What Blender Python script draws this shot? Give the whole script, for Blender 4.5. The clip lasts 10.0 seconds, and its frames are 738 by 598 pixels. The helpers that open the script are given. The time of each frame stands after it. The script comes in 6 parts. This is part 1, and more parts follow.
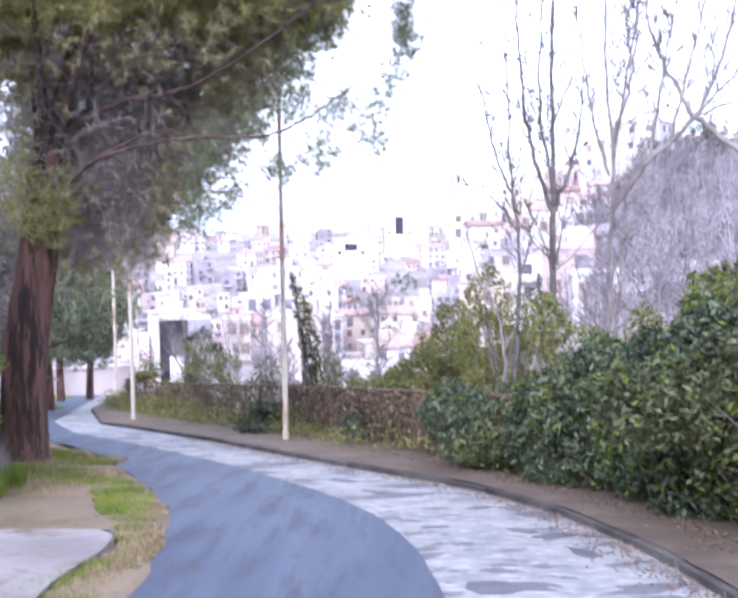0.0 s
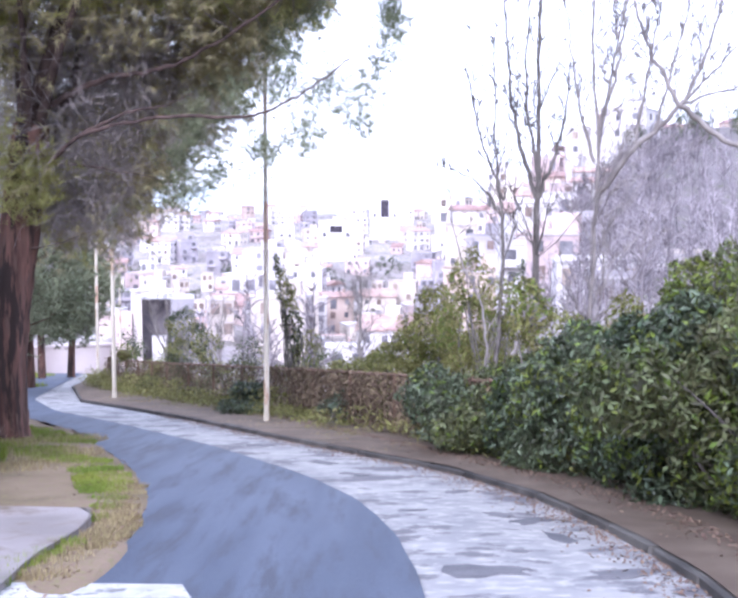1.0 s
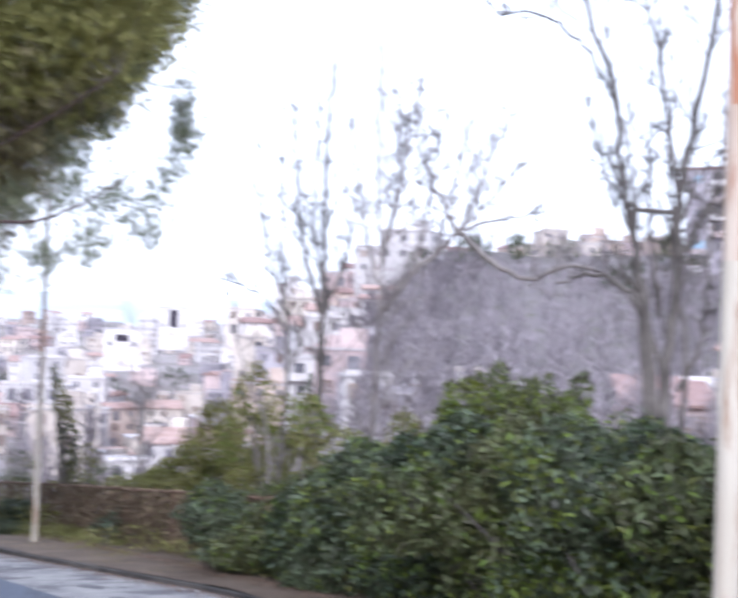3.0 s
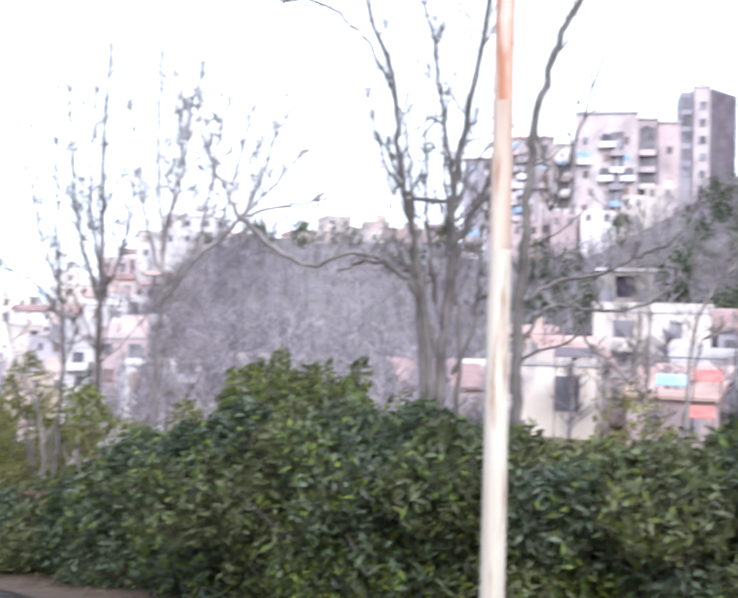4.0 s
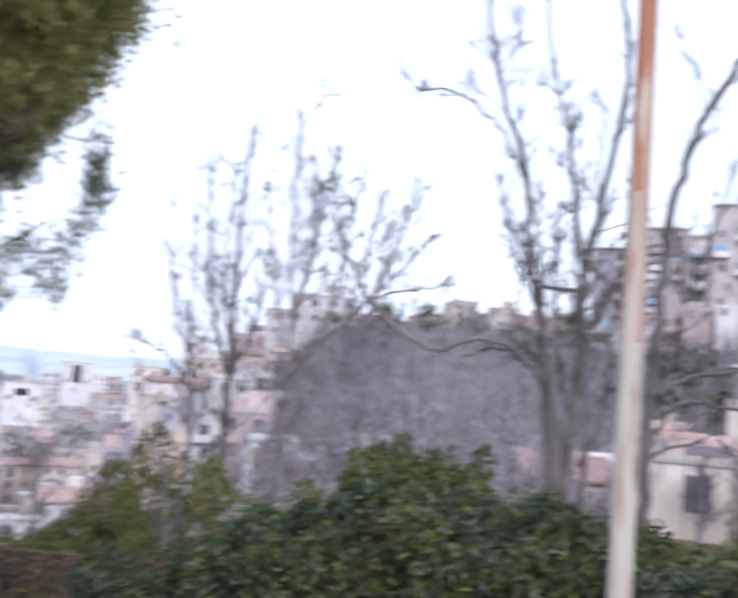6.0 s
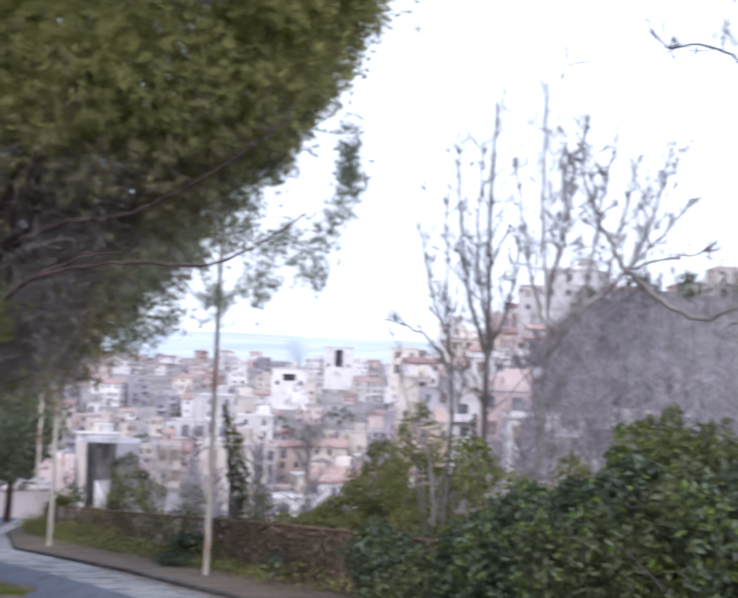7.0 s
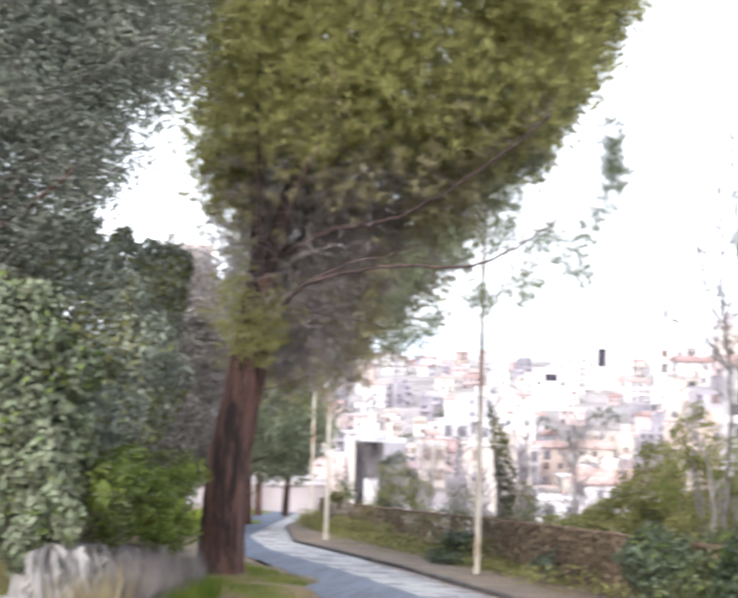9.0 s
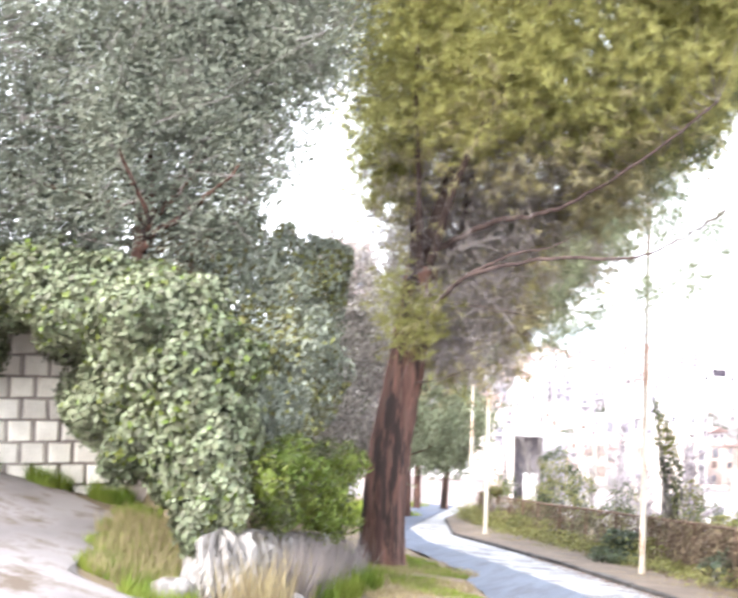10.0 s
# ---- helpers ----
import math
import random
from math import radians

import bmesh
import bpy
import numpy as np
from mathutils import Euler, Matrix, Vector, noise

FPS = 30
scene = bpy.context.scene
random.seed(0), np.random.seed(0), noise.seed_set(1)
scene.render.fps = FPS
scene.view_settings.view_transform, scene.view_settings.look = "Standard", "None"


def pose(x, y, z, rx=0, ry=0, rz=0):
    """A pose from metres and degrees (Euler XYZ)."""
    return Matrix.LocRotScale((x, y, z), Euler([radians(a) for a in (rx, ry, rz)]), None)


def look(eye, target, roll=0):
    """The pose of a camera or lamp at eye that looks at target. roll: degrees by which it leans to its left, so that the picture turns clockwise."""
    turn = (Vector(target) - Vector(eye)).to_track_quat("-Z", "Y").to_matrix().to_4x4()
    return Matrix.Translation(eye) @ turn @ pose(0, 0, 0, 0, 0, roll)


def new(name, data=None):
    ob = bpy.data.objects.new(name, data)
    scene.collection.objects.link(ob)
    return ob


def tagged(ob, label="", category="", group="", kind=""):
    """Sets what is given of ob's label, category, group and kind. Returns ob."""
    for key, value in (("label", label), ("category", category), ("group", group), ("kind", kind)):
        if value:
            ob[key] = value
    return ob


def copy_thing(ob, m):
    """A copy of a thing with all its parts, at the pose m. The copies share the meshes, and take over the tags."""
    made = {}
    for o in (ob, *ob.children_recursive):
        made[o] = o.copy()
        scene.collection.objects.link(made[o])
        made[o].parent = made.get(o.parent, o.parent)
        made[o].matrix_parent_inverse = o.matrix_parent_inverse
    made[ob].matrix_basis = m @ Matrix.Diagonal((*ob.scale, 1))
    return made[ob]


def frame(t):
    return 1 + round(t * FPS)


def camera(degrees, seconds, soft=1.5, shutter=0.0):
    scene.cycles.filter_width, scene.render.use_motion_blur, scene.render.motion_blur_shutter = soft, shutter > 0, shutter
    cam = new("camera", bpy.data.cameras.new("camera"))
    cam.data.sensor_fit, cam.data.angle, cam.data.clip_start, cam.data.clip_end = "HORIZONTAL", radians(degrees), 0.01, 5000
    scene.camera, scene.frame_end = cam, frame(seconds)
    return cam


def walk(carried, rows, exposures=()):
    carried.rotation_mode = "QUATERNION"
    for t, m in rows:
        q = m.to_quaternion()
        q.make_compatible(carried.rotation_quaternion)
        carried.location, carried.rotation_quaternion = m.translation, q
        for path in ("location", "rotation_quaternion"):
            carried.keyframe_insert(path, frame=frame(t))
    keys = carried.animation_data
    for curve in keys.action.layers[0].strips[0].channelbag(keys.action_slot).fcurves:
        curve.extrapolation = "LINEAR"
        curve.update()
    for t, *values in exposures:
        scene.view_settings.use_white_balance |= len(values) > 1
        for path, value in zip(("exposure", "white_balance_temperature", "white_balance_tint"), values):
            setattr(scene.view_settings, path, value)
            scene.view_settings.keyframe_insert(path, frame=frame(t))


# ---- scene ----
cam = camera(39.5, 10.0, soft=3.0, shutter=0.8)
PATH = [
    (0.0, (0.000, 0.000, 1.600), (0.000, 9.976, 0.902), -0.90),
    (0.5, (0.018, 0.008, 1.601), (0.113, 9.962, 0.647), -0.20),
    (1.0, (0.022, 0.006, 1.602), (0.176, 9.968, 0.735), 0.19),
    (1.5, (0.016, -0.002, 1.609), (0.205, 9.982, 1.058), -0.03),
    (2.0, (0.027, -0.011, 1.617), (0.380, 9.983, 1.650), 0.16),
    (2.5, (0.044, -0.016, 1.632), (1.060, 9.930, 1.856), 0.45),
    (3.0, (0.103, -0.002, 1.646), (2.258, 9.760, 1.909), 1.93),
    (3.2, (0.112, -0.004, 1.647), (2.730, 9.645, 1.849), 1.93),
    (4.3, (0.158, -0.017, 1.656), (4.668, 8.903, 1.976), 1.47),
    (4.5, (0.167, -0.019, 1.658), (4.837, 8.809, 2.157), 1.57),
    (5.0, (0.176, -0.033, 1.667), (4.972, 8.708, 2.454), 1.81),
    (5.2, (0.168, -0.028, 1.666), (4.852, 8.765, 2.528), 1.48),
    (6.3, (0.120, -0.002, 1.661), (2.227, 9.742, 2.440), 3.52),
    (6.5, (0.111, 0.003, 1.659), (1.710, 9.854, 2.291), 1.91),
    (7.0, (0.084, 0.001, 1.653), (0.656, 9.967, 2.249), 2.22),
    (7.5, (0.061, 0.005, 1.651), (-0.095, 9.986, 2.254), 2.23),
    (8.0, (0.022, -0.006, 1.641), (-0.773, 9.944, 2.247), 1.60),
    (8.5, (0.003, -0.006, 1.643), (-1.275, 9.894, 2.233), 1.46),
    (9.0, (-0.015, -0.010, 1.639), (-1.935, 9.790, 2.157), 1.58),
    (9.5, (-0.037, -0.015, 1.639), (-2.856, 9.564, 2.182), 1.44),
    (10.0, (-0.041, -0.019, 1.633), (-3.433, 9.379, 2.043), 1.78),
]
walk(cam, [(t, look(eye, target, roll)) for t, eye, target, roll in PATH], exposures=[
    (0.0, 1.03, 5350, 22), (1.5, 1.03, 5350, 22), (2.5, 0.62, 5500, 18), (3.2, 0.48, 5550, 15), (4.5, 0.8, 5700, 13), (5.2, 0.5, 5700, 13),
    (6.5, -0.2, 5500, 16), (7.5, 0.45, 5800, 14), (8.0, 0.62, 5950, 12), (9.0, 1.0, 6100, 11), (9.5, 1.4, 6150, 11), (10.0, 2.0, 6200, 11)])

# ---------------------------------------------------------------- world and light
SUN_EL, SUN_AZ = 34.0, 200.0     # degrees: height, and compass turn from +y clockwise
w = bpy.data.worlds.new("sky")
scene.world = w
w.use_nodes = True
wn, wl = w.node_tree.nodes, w.node_tree.links
bg = wn["Background"]
sky = wn.new("ShaderNodeTexSky")
sky.sky_type = "NISHITA"
sky.sun_disc = False
sky.sun_elevation = radians(SUN_EL)
sky.sun_rotation = radians(SUN_AZ)
sky.dust_density = 6.0
sky.air_density = 1.2
haze = wn.new("ShaderNodeMixRGB")
haze.inputs[0].default_value = 0.82
haze.inputs[2].default_value = (12.2, 12.4, 12.8, 1)
wl.new(sky.outputs[0], haze.inputs[1])
wl.new(haze.outputs[0], bg.inputs[0])
bg.inputs[1].default_value = 0.12
sun_data = bpy.data.lights.new("sun", "SUN")
sun_data.energy = 1.9
sun_data.angle = radians(20)
sun_data.color = (1.0, 0.95, 0.86)
sun = new("sun", sun_data)
sa, se = radians(SUN_AZ), radians(SUN_EL)
sun.matrix_world = look((40 * math.sin(sa), 40 * math.cos(sa), 40 * math.tan(se)), (0, 0, 0))

# ---------------------------------------------------------------- materials


def mat(name, a, b, scale=3.0, rough=0.85, bump=0.25, fine=40.0, third=None, island=0.0, per_object=0.0, through_light=0.0, metal=0.0, spots=None, stretch=1.0):
    """Two colours mixed by a coarse and a fine noise, with relief; island / per_object vary the brightness."""
    m = bpy.data.materials.new(name)
    m.use_nodes = True
    n, l = m.node_tree.nodes, m.node_tree.links
    p = n["Principled BSDF"]
    p.inputs["Roughness"].default_value = rough
    p.inputs["Metallic"].default_value = metal
    p.inputs["Specular IOR Level"].default_value = 0.3
    tc = n.new("ShaderNodeNewGeometry")
    n1 = n.new("ShaderNodeTexNoise")
    n1.inputs["Scale"].default_value = scale
    n1.inputs["Detail"].default_value = 6
    n2 = n.new("ShaderNodeTexNoise")
    n2.inputs["Scale"].default_value = fine
    n2.inputs["Detail"].default_value = 4
    mp = n.new("ShaderNodeMapping")
    mp.inputs["Scale"].default_value = stretch if isinstance(stretch, tuple) else (1, 1, stretch)
    l.new(tc.outputs["Position"], mp.inputs["Vector"])
    l.new(mp.outputs[0], n1.inputs["Vector"])
    l.new(mp.outputs[0], n2.inputs["Vector"])
    r1 = n.new("ShaderNodeValToRGB")
    r1.color_ramp.elements[0].position, r1.color_ramp.elements[1].position = 0.35, 0.66
    r1.color_ramp.elements[0].color, r1.color_ramp.elements[1].color = (*a, 1), (*b, 1)
    l.new(n1.outputs["Fac"], r1.inputs["Fac"])
    out = r1.outputs["Color"]
    if third:
        r2 = n.new("ShaderNodeValToRGB")
        r2.color_ramp.elements[0].position, r2.color_ramp.elements[1].position = 0.5, 0.68
        l.new(n2.outputs["Fac"], r2.inputs["Fac"])
        mx = n.new("ShaderNodeMixRGB")
        mx.inputs[2].default_value = (*third, 1)
        l.new(r2.outputs["Color"], mx.inputs[0])
        l.new(out, mx.inputs[1])
        out = mx.outputs[0]
    if spots:
        colour, size, low, high = spots
        n3 = n.new("ShaderNodeTexNoise")
        n3.inputs["Scale"].default_value = size
        n3.inputs["Detail"].default_value = 7
        n3.inputs["Roughness"].default_value = 0.65
        l.new(mp.outputs[0], n3.inputs["Vector"])
        r3 = n.new("ShaderNodeValToRGB")
        r3.color_ramp.elements[0].position, r3.color_ramp.elements[1].position = low, high
        l.new(n3.outputs["Fac"], r3.inputs["Fac"])
        mx = n.new("ShaderNodeMixRGB")
        mx.inputs[2].default_value = (*colour, 1)
        l.new(r3.outputs["Color"], mx.inputs[0])
        l.new(out, mx.inputs[1])
        out = mx.outputs[0]
    for amount, kind in ((island, "g"), (per_object, "o")):
        if amount:
            src = tc.outputs["Random Per Island"] if kind == "g" else n.new("ShaderNodeObjectInfo").outputs["Random"]
            mr = n.new("ShaderNodeMapRange")
            mr.inputs["To Min"].default_value, mr.inputs["To Max"].default_value = 1 - amount, 1 + amount
            l.new(src, mr.inputs["Value"])
            hs = n.new("ShaderNodeHueSaturation")
            l.new(mr.outputs[0], hs.inputs["Value"])
            mh = n.new("ShaderNodeMapRange")
            mh.inputs["To Min"].default_value, mh.inputs["To Max"].default_value = 0.5 - amount * 0.05, 0.5 + amount * 0.05
            l.new(src, mh.inputs["Value"])
            l.new(mh.outputs[0], hs.inputs["Hue"])
            l.new(out, hs.inputs["Color"])
            out = hs.outputs[0]
    l.new(out, p.inputs["Base Color"])
    if bump:
        bp = n.new("ShaderNodeBump")
        bp.inputs["Strength"].default_value = bump
        bp.inputs["Distance"].default_value = 0.02
        l.new(n2.outputs["Fac"], bp.inputs["Height"])
        l.new(bp.outputs[0], p.inputs["Normal"])
    if through_light:
        tr = n.new("ShaderNodeBsdfTranslucent")
        l.new(out, tr.inputs["Color"])
        ms = n.new("ShaderNodeMixShader")
        ms.inputs[0].default_value = through_light
        l.new(p.outputs[0], ms.inputs[1])
        l.new(tr.outputs[0], ms.inputs[2])
        l.new(ms.outputs[0], n["Material Output"].inputs["Surface"])
    return m


M_ASPHALT = mat("asphalt", (0.056, 0.069, 0.104), (0.092, 0.109, 0.155), 0.9, 0.7, 0.35, 60, (0.074, 0.089, 0.130), spots=((0.05, 0.057, 0.08), 2.0, 0.50, 0.66), stretch=(2.2, 0.24, 1.0))
M_CONCRETE = mat("worn_concrete", (0.185, 0.185, 0.20), (0.30, 0.295, 0.30), 2.2, 0.85, 0.6, 9, (0.36, 0.35, 0.345), spots=((0.125, 0.12, 0.135), 2.0, 0.53, 0.57), stretch=(0.7, 1.0, 1.0))
M_PATCH = mat("road_patch", (0.085, 0.085, 0.10), (0.15, 0.145, 0.16), 2.5, 0.85, 0.4, 50)
M_PAVE = mat("pavement_asphalt", (0.082, 0.060, 0.046), (0.138, 0.106, 0.083), 1.4, 0.9, 0.4, 45, spots=((0.10, 0.075, 0.055), 2.2, 0.55, 0.65))
M_KERB = mat("kerb_stone", (0.035, 0.033, 0.033), (0.085, 0.078, 0.074), 2.0, 0.85, 0.4, 35, per_object=0.2)
M_DRIVE = mat("driveway", (0.185, 0.165, 0.165), (0.29, 0.265, 0.268), 0.9, 0.9, 0.4, 40, spots=((0.13, 0.10, 0.078), 1.8, 0.50, 0.66))
# far hills: distance haze is put into this pale blue-grey
M_DISTANT_HAZE = mat("haze_tinted_hills", (0.42, 0.47, 0.52), (0.55, 0.59, 0.63), 0.004, 0.95, 0.0, 0.05)
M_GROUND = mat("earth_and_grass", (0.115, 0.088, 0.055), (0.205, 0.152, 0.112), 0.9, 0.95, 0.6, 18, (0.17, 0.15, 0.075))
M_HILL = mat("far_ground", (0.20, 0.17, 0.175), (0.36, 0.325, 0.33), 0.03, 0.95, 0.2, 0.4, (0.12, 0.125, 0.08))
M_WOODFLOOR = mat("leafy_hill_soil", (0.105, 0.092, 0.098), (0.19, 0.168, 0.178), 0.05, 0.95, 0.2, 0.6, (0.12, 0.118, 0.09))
M_PAINT = mat("road_paint", (0.32, 0.32, 0.325), (0.46, 0.46, 0.46), 6, 0.7, 0.2, 60, spots=((0.15, 0.15, 0.155), 5.0, 0.55, 0.62))
M_GRASS = mat("grass", (0.13, 0.19, 0.028), (0.24, 0.27, 0.05), 1.2, 0.7, 0, island=0.35, through_light=0.3)
M_DRYGRASS = mat("dry_grass", (0.24, 0.19, 0.10), (0.34, 0.28, 0.17), 1.2, 0.8, 0, island=0.35, through_light=0.25)
M_LITTER = mat("dead_leaves", (0.11, 0.072, 0.055), (0.20, 0.135, 0.105), 2, 0.85, 0, island=0.4)
M_LAUREL = mat("laurel_leaf", (0.042, 0.058, 0.036), (0.11, 0.13, 0.078), 0.7, 0.34, 0, island=0.7, through_light=0.22)
M_LAUREL_O = mat("olive_laurel_leaf", (0.062, 0.074, 0.034), (0.135, 0.142, 0.068), 0.8, 0.4, 0, island=0.65, through_light=0.25)
M_LAUREL_Y = mat("young_leaf", (0.10, 0.14, 0.025), (0.17, 0.20, 0.04), 1.3, 0.45, 0, island=0.4, through_light=0.3)
M_OLIVEBUSH = mat("olive_green_leaf", (0.14, 0.14, 0.045), (0.22, 0.205, 0.08), 1.0, 0.55, 0, island=0.45, through_light=0.3)
M_IVY = mat("ivy_leaf", (0.125, 0.14, 0.085), (0.215, 0.23, 0.145), 0.8, 0.4, 0, island=0.55, through_light=0.2)
M_GREYLEAF = mat("olive_tree_leaf", (0.215, 0.235, 0.192), (0.335, 0.352, 0.285), 1.0, 0.8, 0, island=0.3, through_light=0.4)
M_SCRUB = mat("grey_scrub", (0.36, 0.33, 0.31), (0.50, 0.46, 0.43), 1.2, 0.8, 0, island=0.4, through_light=0.25)
M_PINE = mat("pine_needles", (0.34, 0.332, 0.125), (0.50, 0.48, 0.205), 0.45, 0.6, 0, island=0.3, through_light=0.6)
# old inner needles; the grey-lilac tone imitates shade under the crown
M_PINE_OLD_SHADE = mat("old_needles_shade_grey", (0.46, 0.415, 0.41), (0.60, 0.55, 0.545), 0.8, 0.75, 0, island=0.25, through_light=0.72)
M_PINE_FAR = mat("far_pine_needles", (0.165, 0.185, 0.115), (0.27, 0.285, 0.185), 0.3, 0.7, 0, island=0.4, through_light=0.25)
M_PINE_BROWN = mat("browned_pine_needles", (0.31, 0.275, 0.15), (0.46, 0.41, 0.25), 0.9, 0.7, 0, island=0.3, through_light=0.5)
M_PINEBARK = mat("pine_bark", (0.058, 0.031, 0.027), (0.20, 0.105, 0.082), 6.0, 0.9, 1.0, 14, (0.12, 0.075, 0.062), spots=((0.035, 0.024, 0.022), 4.5, 0.50, 0.56), stretch=0.14)
M_LIMB = mat("dark_pine_limb", (0.045, 0.030, 0.029), (0.105, 0.072, 0.066), 5.0, 0.9, 0.8, 25, stretch=0.4)
M_TWIG = mat("pine_twig", (0.205, 0.178, 0.175), (0.31, 0.272, 0.268), 3, 0.9, 0.2, 30)
M_BARE = mat("bare_bark", (0.17, 0.15, 0.148), (0.31, 0.28, 0.275), 2.5, 0.9, 0.5, 25)
M_BARE_DARK = mat("ivy_dark_bark", (0.085, 0.075, 0.072), (0.175, 0.158, 0.15), 2.5, 0.9, 0.5, 25)
M_WOODS = mat("bare_woods", (0.17, 0.15, 0.168), (0.35, 0.315, 0.345), 0.05, 0.95, 0, 1.0, island=0.5)
M_DARKLEAF = mat("town_tree_leaf", (0.05, 0.065, 0.035), (0.09, 0.105, 0.055), 0.2, 0.8, 0, island=0.4, through_light=0.2)
M_POLE = mat("peeling_cream_paint", (0.45, 0.405, 0.34), (0.60, 0.56, 0.49), 5.0, 0.6, 0.3, 30, spots=((0.30, 0.185, 0.125), 10.0, 0.52, 0.64), stretch=0.12)
M_POLE_MIX = mat("half_rusted_paint", (0.40, 0.28, 0.22), (0.55, 0.47, 0.40), 6.0, 0.7, 0.4, 30, spots=((0.36, 0.20, 0.14), 10.0, 0.46, 0.58), stretch=0.12)
M_RUST = mat("rusted_paint", (0.38, 0.17, 0.10), (0.48, 0.26, 0.17), 5.0, 0.75, 0.4, 30, spots=((0.55, 0.45, 0.38), 11.0, 0.52, 0.62), stretch=0.12)
M_FENCE = mat("rusty_fence_iron", (0.085, 0.055, 0.04), (0.17, 0.105, 0.075), 6, 0.85, 0.4, 60)
M_CREEPER = mat("dead_creeper", (0.088, 0.064, 0.045), (0.18, 0.134, 0.096), 2.0, 0.9, 0, island=0.5)
M_STONE = mat("pale_stone_block", (0.70, 0.66, 0.59), (0.86, 0.82, 0.75), 3, 0.9, 0.6, 22, per_object=0.15)
M_MORTAR = mat("wall_mortar", (0.30, 0.26, 0.24), (0.42, 0.37, 0.34), 3, 0.95, 0.5, 30)
M_ROCK = mat("limestone_rock", (0.17, 0.155, 0.15), (0.33, 0.31, 0.30), 1.5, 0.9, 0.9, 14, spots=((0.13, 0.11, 0.085), 4.0, 0.50, 0.62), stretch=0.3)
PLASTERS = [mat("plaster_" + n, a, b, 0.25, 0.9, 0.1, 3, per_object=0.2, spots=((0.32, 0.28, 0.29), 0.35, 0.54, 0.68)) for n, a, b in (
    ("white", (0.56, 0.53, 0.54), (0.70, 0.67, 0.68)), ("cream", (0.50, 0.44, 0.40), (0.62, 0.56, 0.52)), ("pink", (0.46, 0.36, 0.36), (0.58, 0.47, 0.47)),
    ("grey", (0.27, 0.25, 0.29), (0.40, 0.375, 0.415)), ("ochre", (0.40, 0.31, 0.28), (0.52, 0.43, 0.385)))]
M_TILE = mat("terracotta_tiles", (0.27, 0.178, 0.165), (0.385, 0.275, 0.258), 0.5, 0.9, 0.3, 6, per_object=0.25)
M_FLATROOF = mat("pale_flat_roof", (0.36, 0.34, 0.36), (0.54, 0.52, 0.54), 0.4, 0.9, 0.1, 5, per_object=0.2)
M_GLASS = mat("dark_window_pane", (0.11, 0.105, 0.125), (0.26, 0.25, 0.28), 0.5, 0.2, 0, per_object=0.4)
M_SHUTTER = mat("window_shutter", (0.16, 0.12, 0.11), (0.28, 0.22, 0.2), 0.8, 0.7, 0.1, per_object=0.4)
# dark tone that paints the shade inside loggias, windows and an open bay
M_OPENING_SHADE = mat("painted_opening_shade", (0.10, 0.09, 0.105), (0.20, 0.185, 0.20), 0.5, 0.6, 0, per_object=0.4)
# near-black that stands in for shade inside house openings
M_INTERIOR_SHADE = mat("painted_interior_shade", (0.035, 0.03, 0.045), (0.07, 0.06, 0.08), 0.6, 0.9, 0.1)
M_CONCWALL = mat("weathered_concrete_wall", (0.34, 0.29, 0.295), (0.51, 0.445, 0.45), 0.3, 0.9, 0.2, 4, per_object=0.12)
M_DARKWALL = mat("dark_purple_grey", (0.10, 0.085, 0.10), (0.165, 0.14, 0.16), 0.4, 0.85, 0.2, 4)
M_REDAWN = mat("red_awning_cloth", (0.38, 0.11, 0.10), (0.48, 0.19, 0.17), 1.5, 0.8, 0.1, 20)
M_BLUESHEET = mat("faded_blue_sheet", (0.22, 0.34, 0.48), (0.38, 0.50, 0.62), 1.0, 0.6, 0.1, 10)

# ---------------------------------------------------------------- helpers for building
SLOPE = math.tan(radians(7.7))     # the road runs downhill ahead
EYE = 1.6


def pol(az, d):
    """Ground place at az degrees to the left of straight ahead, d metres off."""
    return -d * math.sin(radians(az)), d * math.cos(radians(az))


def up(el, d):
    return EYE + d * math.tan(radians(el))


def P(az, el, d):
    k = min(1.0, max(0.0, (-az - 5) / 20))      # the right-hand side is seen from a step to the right
    x, y = pol(az, d)
    return x + 0.17 * k, y - 0.03 * k, up(el, d) + 0.06 * k


def sm(x, a, b):
    t = np.clip((np.asarray(x, float) - a) / (b - a), 0, 1)
    return t * t * (3 - 2 * t)


KERB_Y = [-40, -12, -6, 0, 4, 6.8, 8.2, 10.6, 13.1, 15.3, 18.5, 22.4, 26.9, 30.1, 40.8, 54.7, 87, 130]
KERB_X = [-14, -1.8, 0.2, 1.6, 2.2, 2.38, 2.34, 2.02, 1.27, 0.07, -1.62, -3.52, -6.08, -8.0, -11.2, -13.9, -20.6, -24]
MIX_Y = [-40, -12, 0, 3, 6.8, 8.4, 10.4, 12.6, 16.4, 21.3, 25.7, 31.7, 46.4, 60, 87, 130]
MIX_X = [-15.5, -3.4, 0.1, 0.4, 0.5, 0.42, 0.14, -0.53, -2.2, -4.83, -7.5, -9.9, -13.1, -16.0, -22.0, -25.5]
LEFT_Y = [-40, -12, 0, 4, 7.6, 10.1, 13.3, 19.7, 23.3, 30, 40, 46, 60, 87, 130]
LEFT_X = [-18, -6, -2.5, -1.9, -1.76, -1.99, -2.86, -5.38, -7.5, -10.8, -13.7, -15.0, -18.0, -25, -29]
